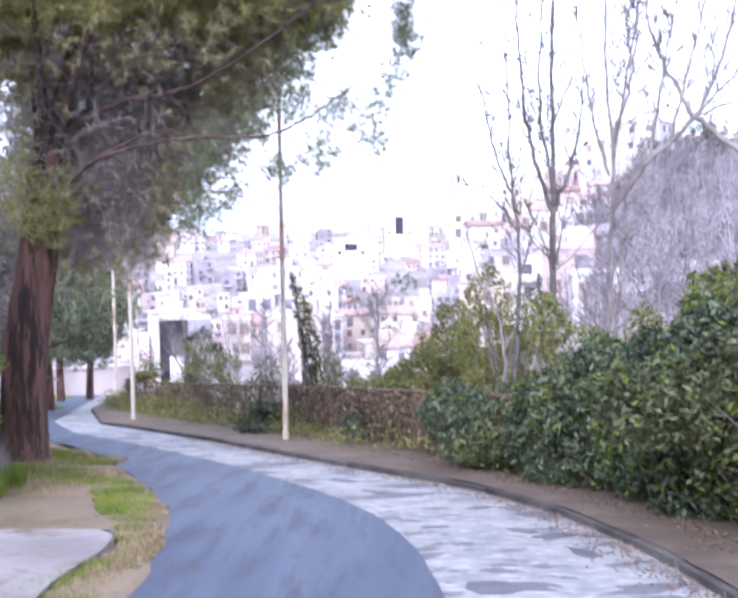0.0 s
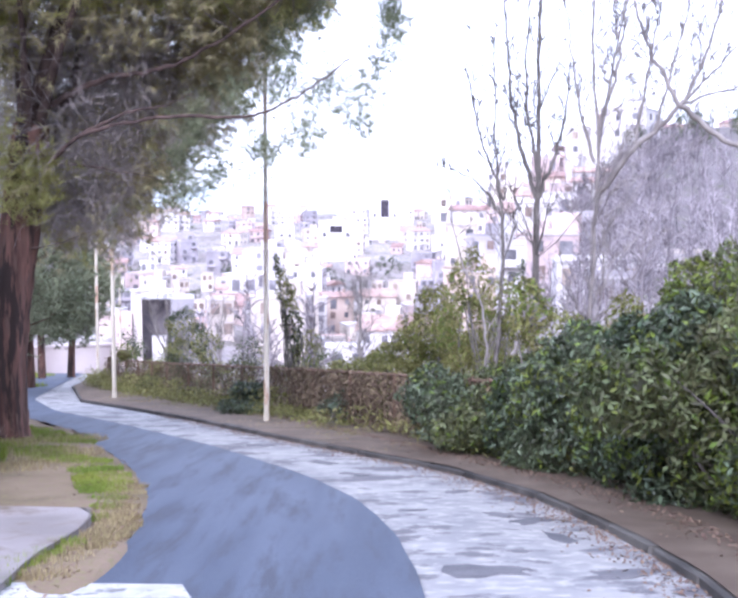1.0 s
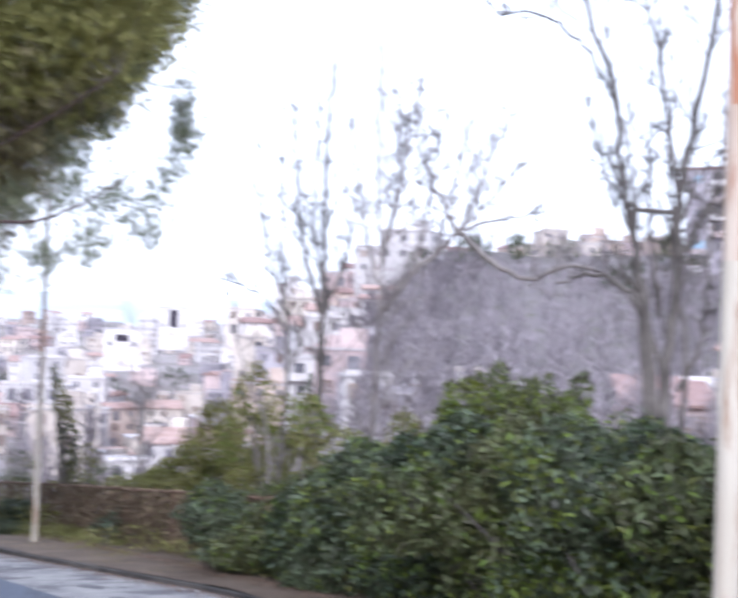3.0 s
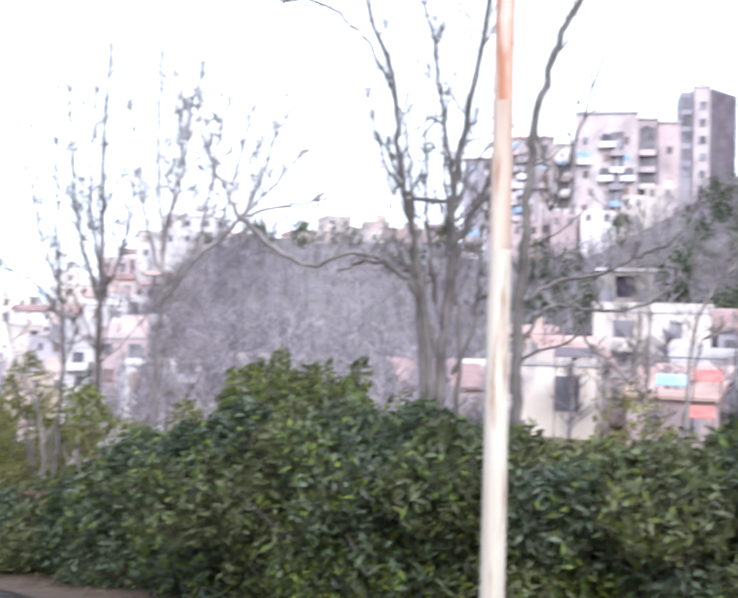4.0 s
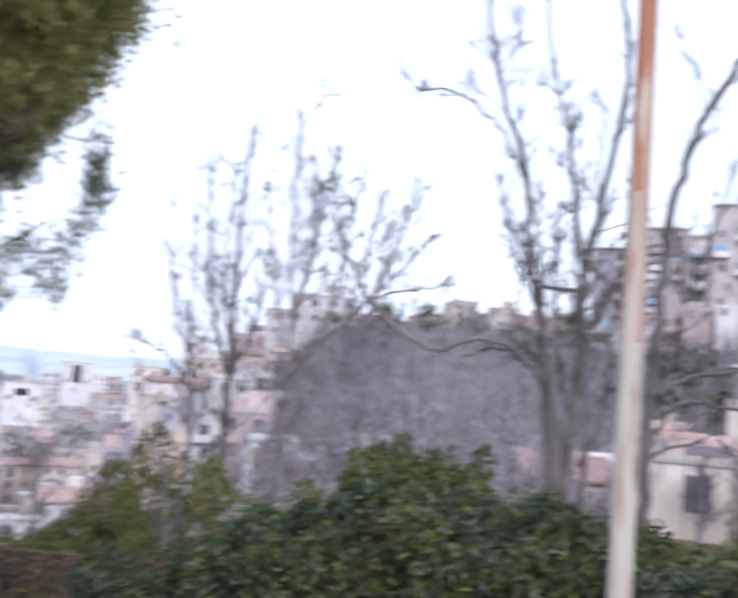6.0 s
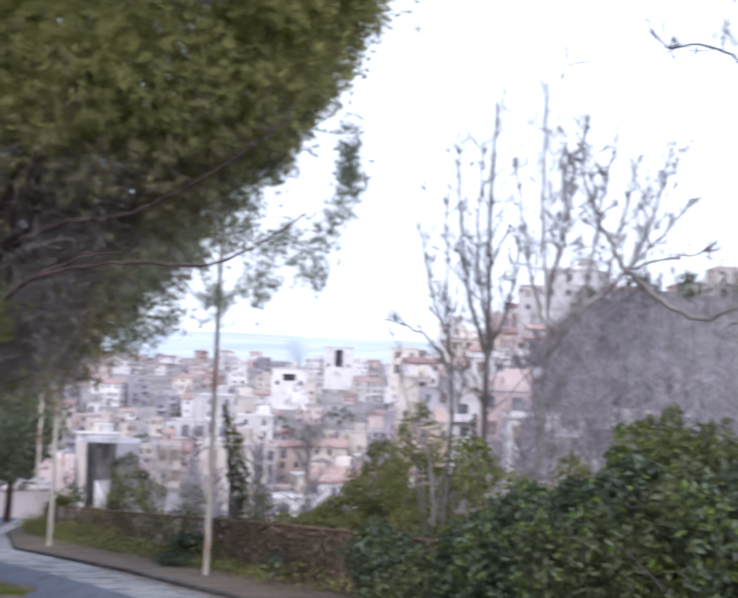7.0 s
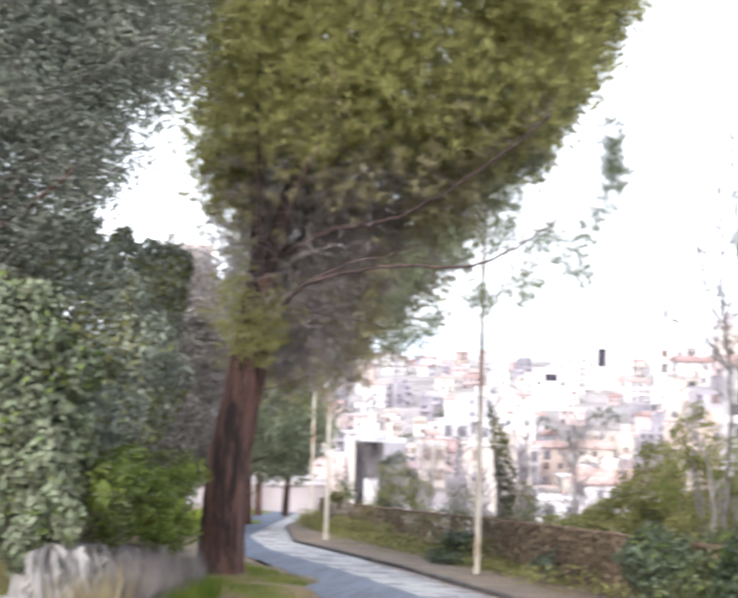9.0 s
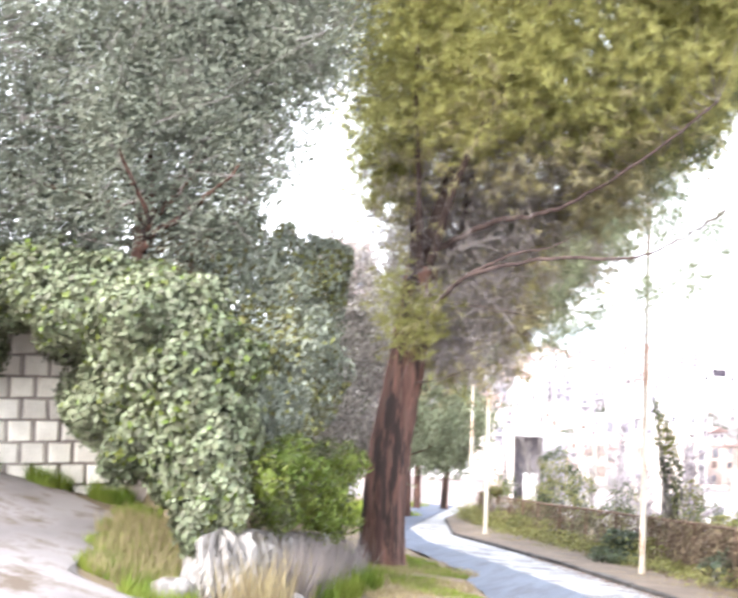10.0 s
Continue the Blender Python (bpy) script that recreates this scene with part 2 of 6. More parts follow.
FENCE_Y = [-40, -5, 0, 4, 7, 9.9, 12.1, 16.2, 22.6, 32, 40.3, 50, 87, 130]
FENCE_X = [-11, 2.0, 3.1, 3.75, 3.8, 3.55, 3.0, 1.58, -0.93, -5.75, -9.3, -12.0, -19, -22]


def kerb_x(y): return np.interp(y, KERB_Y, KERB_X)
def mix_x(y): return sum(np.interp(np.asarray(y) + e, MIX_Y, MIX_X) for e in (-0.9, -0.45, 0, 0.45, 0.9)) / 5
def left_x(y): return sum(np.interp(np.asarray(y) + e, LEFT_Y, LEFT_X) for e in (-0.9, -0.45, 0, 0.45, 0.9)) / 5
def fence_x(y): return np.interp(y, FENCE_Y, FENCE_X)


GARDEN = [(-5.9, 11.3), (-7.5, 18.5), (-11.8, 28), (-19, 45), (-70, 60), (-70, 0), (-14.5, 10.8), (-11.4, 14.2), (-9.6, 15.3)]


def inside_garden(x, y):
    """Signed distance into the raised garden (positive inside)."""
    x, y = np.asarray(x, float), np.asarray(y, float)
    best, odd = np.full(x.shape, 1e9), np.zeros(x.shape, bool)
    n = len(GARDEN)
    for i in range(n):
        (ax, ay), (bx, by) = GARDEN[i], GARDEN[(i + 1) % n]
        dx, dy = bx - ax, by - ay
        t = np.clip(((x - ax) * dx + (y - ay) * dy) / (dx * dx + dy * dy), 0, 1)
        best = np.minimum(best, np.hypot(x - ax - t * dx, y - ay - t * dy))
        cross = ((ay > y) != (by > y)) & (x < (bx - ax) * (y - ay) / (by - ay + 1e-12) + ax)
        odd ^= cross
    return np.where(odd, best, -best)


TOWN_R = [20, 45, 100, 150, 200, 250, 300, 400, 550, 700, 1000, 1500, 2500, 4500]
TOWN_E = [-14, -12.5, -11.5, -10.2, -8.8, -7.2, -5.7, -3.4, -1.5, -0.6, -0.35, -0.2, 0.9, 1.2]
HILL_R = [12, 25, 45, 70, 100, 150, 200, 250, 400, 4500]
HILL_E = [-19, -15, -9.5, -5.5, -2.6, 1.8, 3.6, 4.4, 3.5, 1.0]


def ground_z(x, y):
    x, y = np.asarray(x, float), np.asarray(y, float)
    r = np.hypot(x, y) + 1e-6
    az = np.degrees(np.arctan2(-x, y))
    base = -SLOPE * np.clip(y, -60, 130)
    far_town = EYE + r * np.tan(np.radians(np.interp(r, TOWN_R, TOWN_E)))
    far_hill = EYE + r * np.tan(np.radians(np.interp(r, HILL_R, HILL_E)))
    far_hill = far_hill + r * 0.064 * sm(-az, 34, 44) * sm(r, 95, 165) * (1 - sm(r, 260, 420))
    wt = sm(-az, 3, 16.5)
    far = far_town * (1 - wt) + far_hill * wt
    back = sm(-y, -8, 30)
    far = far * (1 - back) + (-3 - 0.02 * r) * back
    s = x - fence_x(y)
    z = base + (far - base) * sm(s, 0.5, 26)
    lift = np.clip(np.minimum(-x - 6, left_x(y) - x - 1.5) * 0.22, 0, 1.6) * (1 - sm(y, 19, 26))
    z = z + np.where(s < 0, lift, 0)
    g = inside_garden(x, y)
    z = z + sm(g, 0.05, 0.6) * (1.7 + 0.12 * np.clip(g, 0, 25)) * (1 - sm(r, 60, 110))
    k = sm(r, 85, 140)
    return np.where(s < 0, z * (1 - k) + far * k, z)


def gz(x, y):
    return float(ground_z(x, y))


def mesh_of(name, verts, faces, material, smooth=False):
    me = bpy.data.meshes.new(name)
    verts = np.asarray(verts, np.float32)
    if isinstance(faces, np.ndarray):
        nf, k = faces.shape
        me.vertices.add(len(verts))
        me.vertices.foreach_set("co", verts.ravel())
        me.loops.add(nf * k)
        me.loops.foreach_set("vertex_index", faces.astype(np.int32).ravel())
        me.polygons.add(nf)
        me.polygons.foreach_set("loop_start", np.arange(0, nf * k, k, dtype=np.int32))
        me.update(calc_edges=True)
    else:
        me.from_pydata(verts.tolist(), [], faces)
    if smooth:
        me.polygons.foreach_set("use_smooth", np.ones(len(me.polygons), bool))
    me.materials.append(material)
    return me


def part(name, me, parent=None, label="", kind=""):
    ob = new(name, me)
    ob.parent = parent
    if label or kind:
        tagged(ob, label, kind=kind)
    return ob


def thing(name, label, category, group="", at=(0, 0, 0)):
    ob = new(name)
    ob.empty_display_size = 0.2
    ob.location = at
    return tagged(ob, label, category, group)


def box(cx, cy, cz, sx, sy, sz, bevel=0.0):
    """Vertices and faces of a box round (cx, cy, cz), with chamfered upright edges if bevel is given."""
    b = min(bevel, sx / 2.1, sy / 2.1)
    hx, hy, hz = sx / 2, sy / 2, sz / 2
    ring = [(-hx, -hy), (hx, -hy), (hx, hy), (-hx, hy)] if not b else [(-hx + b, -hy), (hx - b, -hy), (hx, -hy + b), (hx, hy - b), (hx - b, hy), (-hx + b, hy), (-hx, hy - b), (-hx, -hy + b)]
    n = len(ring)
    v = [(cx + x, cy + y, cz - hz) for x, y in ring] + [(cx + x, cy + y, cz + hz) for x, y in ring]
    f = [tuple(reversed(range(n))), tuple(range(n, 2 * n))] + [(i, (i + 1) % n, n + (i + 1) % n, n + i) for i in range(n)]
    return v, f


def join(pieces):
    v, f = [], []
    for pv, pf in pieces:
        o = len(v)
        v += list(pv)
        f += [tuple(i + o for i in q) for q in pf]
    return v, f


def tube(points, radii, sides=6):
    """A tapered tube along points; closed at its end."""
    pts = np.asarray(points, float)
    n = len(pts)
    tang = np.gradient(pts, axis=0)
    tang /= np.linalg.norm(tang, axis=1)[:, None] + 1e-9
    ref = np.array([0.31, 0.95, 0.05]) if abs(tang[0][2]) > 0.6 else np.array([0, 0, 1.0])
    u = np.cross(tang, ref)
    u /= np.linalg.norm(u, axis=1)[:, None] + 1e-9
    v = np.cross(tang, u)
    a = np.arange(sides) * 2 * np.pi / sides
    rad = np.asarray(radii, float)[:, None, None]
    ring = pts[:, None, :] + rad * (np.cos(a)[None, :, None] * u[:, None, :] + np.sin(a)[None, :, None] * v[:, None, :])
    verts = ring.reshape(-1, 3)
    i = np.arange(n - 1)[:, None] * sides
    j = np.arange(sides)[None, :]
    k = (j + 1) % sides
    faces = np.stack([i + j, i + k, i + sides + k, i + sides + j], -1).reshape(-1, 4)
    return verts, faces


def tubes_mesh(name, list_of_tubes, material, smooth=True):
    vs, fs, o = [], [], 0
    for v, f in list_of_tubes:
        vs.append(v)
        fs.append(f + o)
        o += len(v)
    return mesh_of(name, np.concatenate(vs), np.concatenate(fs), material, smooth)


def curve(points, n=10, wobble=0.0, rng=None):
    """A smooth line through the points (Catmull-Rom)."""
    p = np.asarray(points, float)
    p = np.vstack([2 * p[0] - p[1], p, 2 * p[-1] - p[-2]])
    out = []
    for i in range(1, len(p) - 2):
        for t in np.linspace(0, 1, n, endpoint=False):
            a, b, c, d = p[i - 1], p[i], p[i + 1], p[i + 2]
            out.append(0.5 * (2 * b + (c - a) * t + (2 * a - 5 * b + 4 * c - d) * t * t + (3 * b - a - 3 * c + d) * t ** 3))
    out.append(p[-2])
    out = np.array(out)
    if wobble:
        out[1:] += rng.normal(0, wobble, (len(out) - 1, 3))
    return out


def rand_dirs(rng, n):
    d = rng.normal(size=(n, 3))
    return d / (np.linalg.norm(d, axis=1)[:, None] + 1e-9)


def leaves(centres, outward, length, width, rng, spread=0.9, droop=0.2):
    """One folded leaf (two triangles a half, four corners) at each centre; faces look outward, loosely."""
    n = len(centres)
    nrm = outward + spread * rand_dirs(rng, n)
    nrm /= np.linalg.norm(nrm, axis=1)[:, None] + 1e-9
    ax = np.cross(nrm, rand_dirs(rng, n))
    ax[:, 2] -= droop
    ax -= nrm * np.sum(ax * nrm, axis=1)[:, None]
    ax /= np.linalg.norm(ax, axis=1)[:, None] + 1e-9
    side = np.cross(nrm, ax)
    ln = (length * rng.uniform(0.6, 1.25, n))[:, None]
    wd = (width * rng.uniform(0.7, 1.2, n))[:, None]
    a = centres - ax * ln / 2
    c = centres + ax * ln / 2 - nrm * ln * 0.12
    b = centres + side * wd / 2 + nrm * wd * 0.18
    d = centres - side * wd / 2 + nrm * wd * 0.18
    v = np.stack([a, b, c, d], 1).reshape(-1, 3)
    i = np.arange(n)[:, None] * 4
    f = np.concatenate([i + np.array([[0, 1, 2]]), i + np.array([[0, 2, 3]])], 1).reshape(-1, 3)
    return v, f


def on_blobs(blobs, density, rng, lump=0.25, inner=0.55):
    """Points spread in the outer shell of ellipsoids (centre, radii), not inside their neighbours, with their outward directions."""
    cs, ns = [], []
    for (c, r) in blobs:
        c, r = np.array(c, float), np.array(r, float)
        area = 4 * np.pi * ((r[0] * r[1]) ** 1.6 / 3 + (r[0] * r[2]) ** 1.6 / 3 + (r[1] * r[2]) ** 1.6 / 3) ** (1 / 1.6)
        n = max(8, int(area * density))
        d = rand_dirs(rng, n)
        k = inner + (1 - inner) * np.sqrt(rng.random(n))
        k *= 1 + lump * np.sin(d[:, 0] * 5 + c[0] * 3) * np.sin(d[:, 1] * 6 + c[1] * 2) * np.sin(d[:, 2] * 5 + c[2])
        p = c + d * r * k[:, None]
        nn = d / r
        nn /= np.linalg.norm(nn, axis=1)[:, None]
        keep = np.ones(n, bool)
        for (c2, r2) in blobs:
            if c2 is c or tuple(c2) == tuple(c):
                continue
            keep &= (((p - np.array(c2)) / (np.array(r2) * 0.72)) ** 2).sum(1) > 1
        cs.append(p[keep])
        ns.append(nn[keep])
    return np.concatenate(cs), np.concatenate(ns)


def core_mesh(name, blobs, material, shrink=0.62, seed=3):
    """Dark lumpy inside of a dense bush: leaf-coloured twig mass that stops the eye."""
    vs, fs = [], []
    rng = np.random.default_rng(seed)
    for (c, r) in blobs:
        n, m = 10, 7
        o = sum(len(v) for v in vs)
        ring = []
        for i in range(m):
            ph = math.pi * (i + 0.5) / m
            for j in range(n):
                th = 2 * math.pi * j / n
                k = shrink * rng.uniform(0.8, 1.1)
                ring.append((c[0] + r[0] * k * math.sin(ph) * math.cos(th), c[1] + r[1] * k * math.sin(ph) * math.sin(th), c[2] + r[2] * k * math.cos(ph)))
        vs.append(np.array(ring))
        for i in range(m - 1):
            for j in range(n):
                fs.append((o + i * n + j, o + i * n + (j + 1) % n, o + (i + 1) * n + (j + 1) % n, o + (i + 1) * n + j))
    return mesh_of(name, np.concatenate(vs), np.array(fs), material)


def ribbon(ys, xa, xb, dz, n=4):
    """A strip between two lines x = xa(y) and xb(y), lying dz above the ground."""
    v, f = [], []
    for y in ys:
        for k in range(n + 1):
            x = xa(y) + (xb(y) - xa(y)) * k / n
            v.append((x, y, -SLOPE * y + dz))
    for i in range(len(ys) - 1):
        for k in range(n):
            a = i * (n + 1) + k
            f.append((a, a + 1, a + n + 2, a + n + 1))
    return v, f

# ---------------------------------------------------------------- ground, road, pavement
def build_ground():
    radii = np.concatenate([[0.02], np.geomspace(0.6, 120, 150), np.geomspace(125, 4600, 60)])
    steps = np.concatenate([np.linspace(-75, 60, 271), np.linspace(63, 282, 74)])
    A, R = np.meshgrid(np.radians(steps), radii)
    x, y = -R * np.sin(A), R * np.cos(A)
    z = ground_z(x, y)
    corridor = sm(x - left_x(y), 0.02, 0.25) * sm(fence_x(y) - x, -0.1, 0.2) * (1 - sm(R, 85, 100))
    z = z - 0.16 * corridor
    bumps = 0.035 * np.sin(x * 2.1 + 0.7 * y) * np.sin(y * 1.7 - x) * (1 - corridor) + np.where(R > 300, R * 0.0012 * np.sin(A * 23) * np.sin(A * 9 + 1), 0)
    z = z + bumps
    v = np.stack([x, y, z], -1).reshape(-1, 3)
    n, m = x.shape
    i = np.arange(n - 1)[:, None] * m
    j = np.arange(m)[None, :]
    k = (j + 1) % m
    f = np.stack([i + k, i + j, i + m + j, i + m + k], -1).reshape(-1, 4)
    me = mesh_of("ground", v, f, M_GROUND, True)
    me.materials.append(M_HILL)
    me.materials.append(M_DISTANT_HAZE)
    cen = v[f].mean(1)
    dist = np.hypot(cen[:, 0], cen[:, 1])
    # past 1300 m the ground takes the haze-tinted colour
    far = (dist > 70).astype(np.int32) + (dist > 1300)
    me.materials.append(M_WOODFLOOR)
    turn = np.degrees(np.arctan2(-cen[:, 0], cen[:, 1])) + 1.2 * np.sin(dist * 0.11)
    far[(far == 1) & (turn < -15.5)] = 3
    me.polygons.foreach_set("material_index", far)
    tagged(new("ground", me), "earth and grass ground falling away into a valley", "ground", kind="structure")


build_ground()
YS = np.concatenate([np.linspace(-38, 0, 39), np.linspace(0.4, 40, 100), np.linspace(41, 84, 44)])


def ragged_mix(y):
    return mix_x(y) + 0.008 * math.sin(y * 3.1) + 0.006 * math.sin(y * 5.3 + 1)


v, f = ribbon(YS, lambda y: left_x(y) + 0.02 * math.sin(y * 3.0) + 0.015 * math.sin(y * 7.1), ragged_mix, 0.0)
road = tagged(new("road", mesh_of("road", v, f, M_ASPHALT)), "newer blue-grey asphalt lane with dark wheel stains", "road", kind="structure")
v, f = ribbon(YS, lambda y: mix_x(y) - 0.3, lambda y: kerb_x(y) + 0.02, -0.025, 8)
tagged(new("road_edge", mesh_of("road_edge", v, f, M_CONCRETE)), "strip of pale worn and patched concrete beside the asphalt", "road", kind="structure")
v, f = ribbon(YS, lambda y: kerb_x(y) + 0.055 + 0.012 * math.sin(y * 4.7) * math.sin(y * 1.9), lambda y: fence_x(y) + 0.25, 0.055, 4)
tagged(new("pavement", mesh_of("pavement", v, f, M_PAVE)), "dark narrow asphalt pavement strewn with leaves", "pavement", kind="structure")

# kerb stones, one by one
kerb = tagged(new("kerb"), "low dark stone kerb with open joints", "kerb", kind="structure")
line = [(float(kerb_x(y)), float(y)) for y in np.linspace(-8, 70, 600)]
stone_data = []
for k in range(3):
    rk = np.random.default_rng(k)
    bv, bf = box(0, 0, 0, 0.985, 0.13, 0.26, 0.02)
    bv = [(x, y - 0.012 * (z > 0) * (1 if y < 0 else -0.3), z + float(rk.normal(0, 0.004))) for x, y, z in bv]
    stone_data.append(mesh_of("kerb_stone", bv, bf, M_KERB))
run, last, count = 0.0, line[0], 0
rng = np.random.default_rng(5)
for a, b in zip(line, line[1:]):
    run += math.hypot(b[0] - a[0], b[1] - a[1])
    if run >= 1.0:
        run -= 1.0
        mx, my = (last[0] + b[0]) / 2, (last[1] + b[1]) / 2
        yaw = math.atan2(b[1] - last[1], b[0] - last[0])
        ob = new("kerb_stone", stone_data[count % 3])
        ob.parent = kerb
        fall = -math.atan(SLOPE * math.sin(yaw))
        ob.matrix_basis = Matrix.Translation((mx + 0.06, my, -SLOPE * my - 0.085 + float(rng.normal(0, 0.004)))) @ Matrix.Rotation(yaw + float(rng.normal(0, 0.01)), 4, "Z") @ Matrix.Rotation(-fall, 4, "Y")
        last, count = b, count + 1


def flat_patch(name, x, y, sx, sy, turn, material, label, dz, seed):
    rr = np.random.default_rng(seed)
    n = 14
    a = np.linspace(0, 2 * np.pi, n, endpoint=False)
    sup = (np.abs(np.cos(a)) ** 4 + np.abs(np.sin(a)) ** 4) ** -0.25 * rr.uniform(0.62, 1.12, n)
    px, py = np.cos(a) * sup * sx / 2, np.sin(a) * sup * sy / 2
    c, s = math.cos(radians(turn)), math.sin(radians(turn))
    X, Y = x + px * c - py * s, y + px * s + py * c
    top = [(X[i], Y[i], -SLOPE * Y[i] + dz) for i in range(n)]
    low = [(X[i], Y[i], -SLOPE * Y[i] + dz - 0.03) for i in range(n)]
    me = mesh_of(name, top + low, [tuple(range(n))] + [(i, i + n, (i + 1) % n + n, (i + 1) % n) for i in range(n)], material)
    return tagged(new(name, me), label, "road repair", kind="structure")


PATCH_SPOTS = [(1.0, 7.25, 0.7, 0.42, 8), (1.45, 9.7, 0.4, 0.2, 120), (0.05, 12.9, 0.55, 0.2, 135), (-1.5, 16.8, 0.6, 0.3, 135), (1.95, 6.2, 0.5, 0.35, 0), (1.67, 9.36, 0.5, 0.28, 30), (1.2, 11.3, 0.35, 0.22, 50), (0.62, 10.0, 0.3, 0.12, 10), (1.8, 8.5, 0.55, 0.2, 100), (1.98, 7.1, 0.4, 0.25, 20), (-0.4, 14.2, 0.5, 0.25, 125)]
for i, (x, y, sx, sy, tn) in enumerate(PATCH_SPOTS):
    flat_patch("road_patch", x, y, sx, sy, tn, M_PATCH, "dark asphalt repair patch in pale concrete", -0.019, i)
PAINT_Z = 0.005
px = [(-2.55, 6.80), (-1.12, 6.72), (-1.00, 6.35), (-2.55, 6.35)]
me = mesh_of("stop_line", [(x, y, -SLOPE * y + PAINT_Z) for x, y in px] + [(x, y, -SLOPE * y - 0.01) for x, y in px], [(3, 2, 1, 0), (0, 1, 5, 4), (1, 2, 6, 5), (2, 3, 7, 6), (3, 0, 4, 7)], M_PAINT)
tagged(new("stop_line", me), "worn white painted line across the asphalt", "road marking", kind="structure")
px = [(-2.5, 6.1), (-0.9, 6.05), (-0.8, 5.65), (-2.5, 5.65)]
me = mesh_of("stop_line", [(x, y, -SLOPE * y + PAINT_Z) for x, y in px] + [(x, y, -SLOPE * y - 0.01) for x, y in px], [(3, 2, 1, 0), (0, 1, 5, 4), (1, 2, 6, 5), (2, 3, 7, 6), (3, 0, 4, 7)], M_PAINT)
tagged(new("stop_line", me), "worn white painted line across the asphalt", "road marking", kind="structure")

# side drive at the left, rising to the stone wall
DRIVE = [(-2.2, 4.6, 2.6), (-4.2, 9.0, 3.5), (-6.2, 8.6, 2.0), (-9.0, 11.2, 2.1), (-12.0, 11.9, 2.2), (-16.0, 9.0, 2.3), (-24, 4, 2.5)]


def build_drive():
    c = curve([(x, y, 0) for x, y, _ in DRIVE], 12)
    wd = np.interp(np.linspace(0, len(DRIVE) - 1, len(c)), range(len(DRIVE)), [w_ for *_, w_ in DRIVE])
    t = np.gradient(c, axis=0)
    t /= np.linalg.norm(t, axis=1)[:, None]
    nrm = np.stack([-t[:, 1], t[:, 0]], 1)
    v, f, n = [], [], 10
    for p, q, ww in zip(c, nrm, wd):
        for k in range(n + 1):
            e = max(-1, min(1, ((k - 1) / (n - 2) * 2 - 1) * 1.0)) * (1 if 0 < k < n else 1.02) * ww * (1 + 0.02 * math.sin(p[0] * 5))
            x, y = p[0] + q[0] * e, p[1] + q[1] * e
            x = min(x, float(left_x(y)) - 0.5 - 0.35 * float(sm(y, 10, 12.5)) + 0.06 * math.sin(y * 2.3))
            y = min(y, 9.8 + max(0.0, -7.1 - x) / 0.43 + 0.05 * math.sin(x * 3.1))
            v.append((x, y, gz(x, y) + (0.05 if 0 < k < n else -0.12)))
    for i in range(len(c) - 1):
        for k in range(n):
            a = i * (n + 1) + k
            f.append((a, a + n + 1, a + n + 2, a + 1))
    tagged(new("driveway", mesh_of("driveway", v, f, M_DRIVE)), "pale worn asphalt side drive rising to a stone wall", "driveway", kind="structure")


build_drive()

# ---------------------------------------------------------------- street poles


def street_pole(at, height, r0, r1, rust_from, rust_to, group="street poles", label="tall cream-painted steel pole with peeling rusty paint"):
    x, y, z = at
    t = thing("street_pole", label, "street pole", group, at)
    far = y > 20
    cuts = [0, 0.15, rust_from - 0.55, rust_from + 0.35, rust_to, height]
    names = ("base_sleeve", "lower_shaft", "peeling_shaft", "rusted_shaft", "upper_shaft")
    mats = (M_POLE, M_POLE, M_POLE, M_POLE_MIX, M_POLE) if far else (M_POLE, M_POLE, M_POLE_MIX, M_RUST, M_RUST)
    for (a, b), nm, m in zip(zip(cuts, cuts[1:]), names, mats):
        hs = np.linspace(a, b, 6)
        rad = r0 + (r1 - r0) * hs / height + (0.012 if nm == "base_sleeve" else 0)
        me = tubes_mesh(nm, [tube([(0, 0, h) for h in hs], rad, 14)], m)
        part(nm, me, t, ("faded pinkish paint" if far else "orange-brown rusted paint") if nm == "rusted_shaft" else "")
    cap = tubes_mesh("cap", [tube([(0, 0, height), (0, 0, height + 0.03), (0, 0, height + 0.06)], [r1 * 1.1, r1, 0.004], 10)], M_RUST)
    part("cap", cap, t)
    return t


def stand(x, y, dz=0.055):
    return x, y, -SLOPE * y + dz


street_pole(stand(3.42, 5.31), 8.6, 0.08, 0.042, 3.3, 5.4)
street_pole(stand(-1.79, 21.36), 7.4, 0.058, 0.04, 3.4, 4.6)
street_pole(stand(-7.25, 31.1), 7.4, 0.064, 0.045, 3.4, 4.6)
street_pole(stand(-12.45, 50.0, 0.05), 7.6, 0.085, 0.06, 3.4, 4.6)
street_pole(stand(-14.6, 64.4, 0.05), 5.6, 0.08, 0.06, 2.8, 3.9)

# ---------------------------------------------------------------- roadside fence with dead creeper


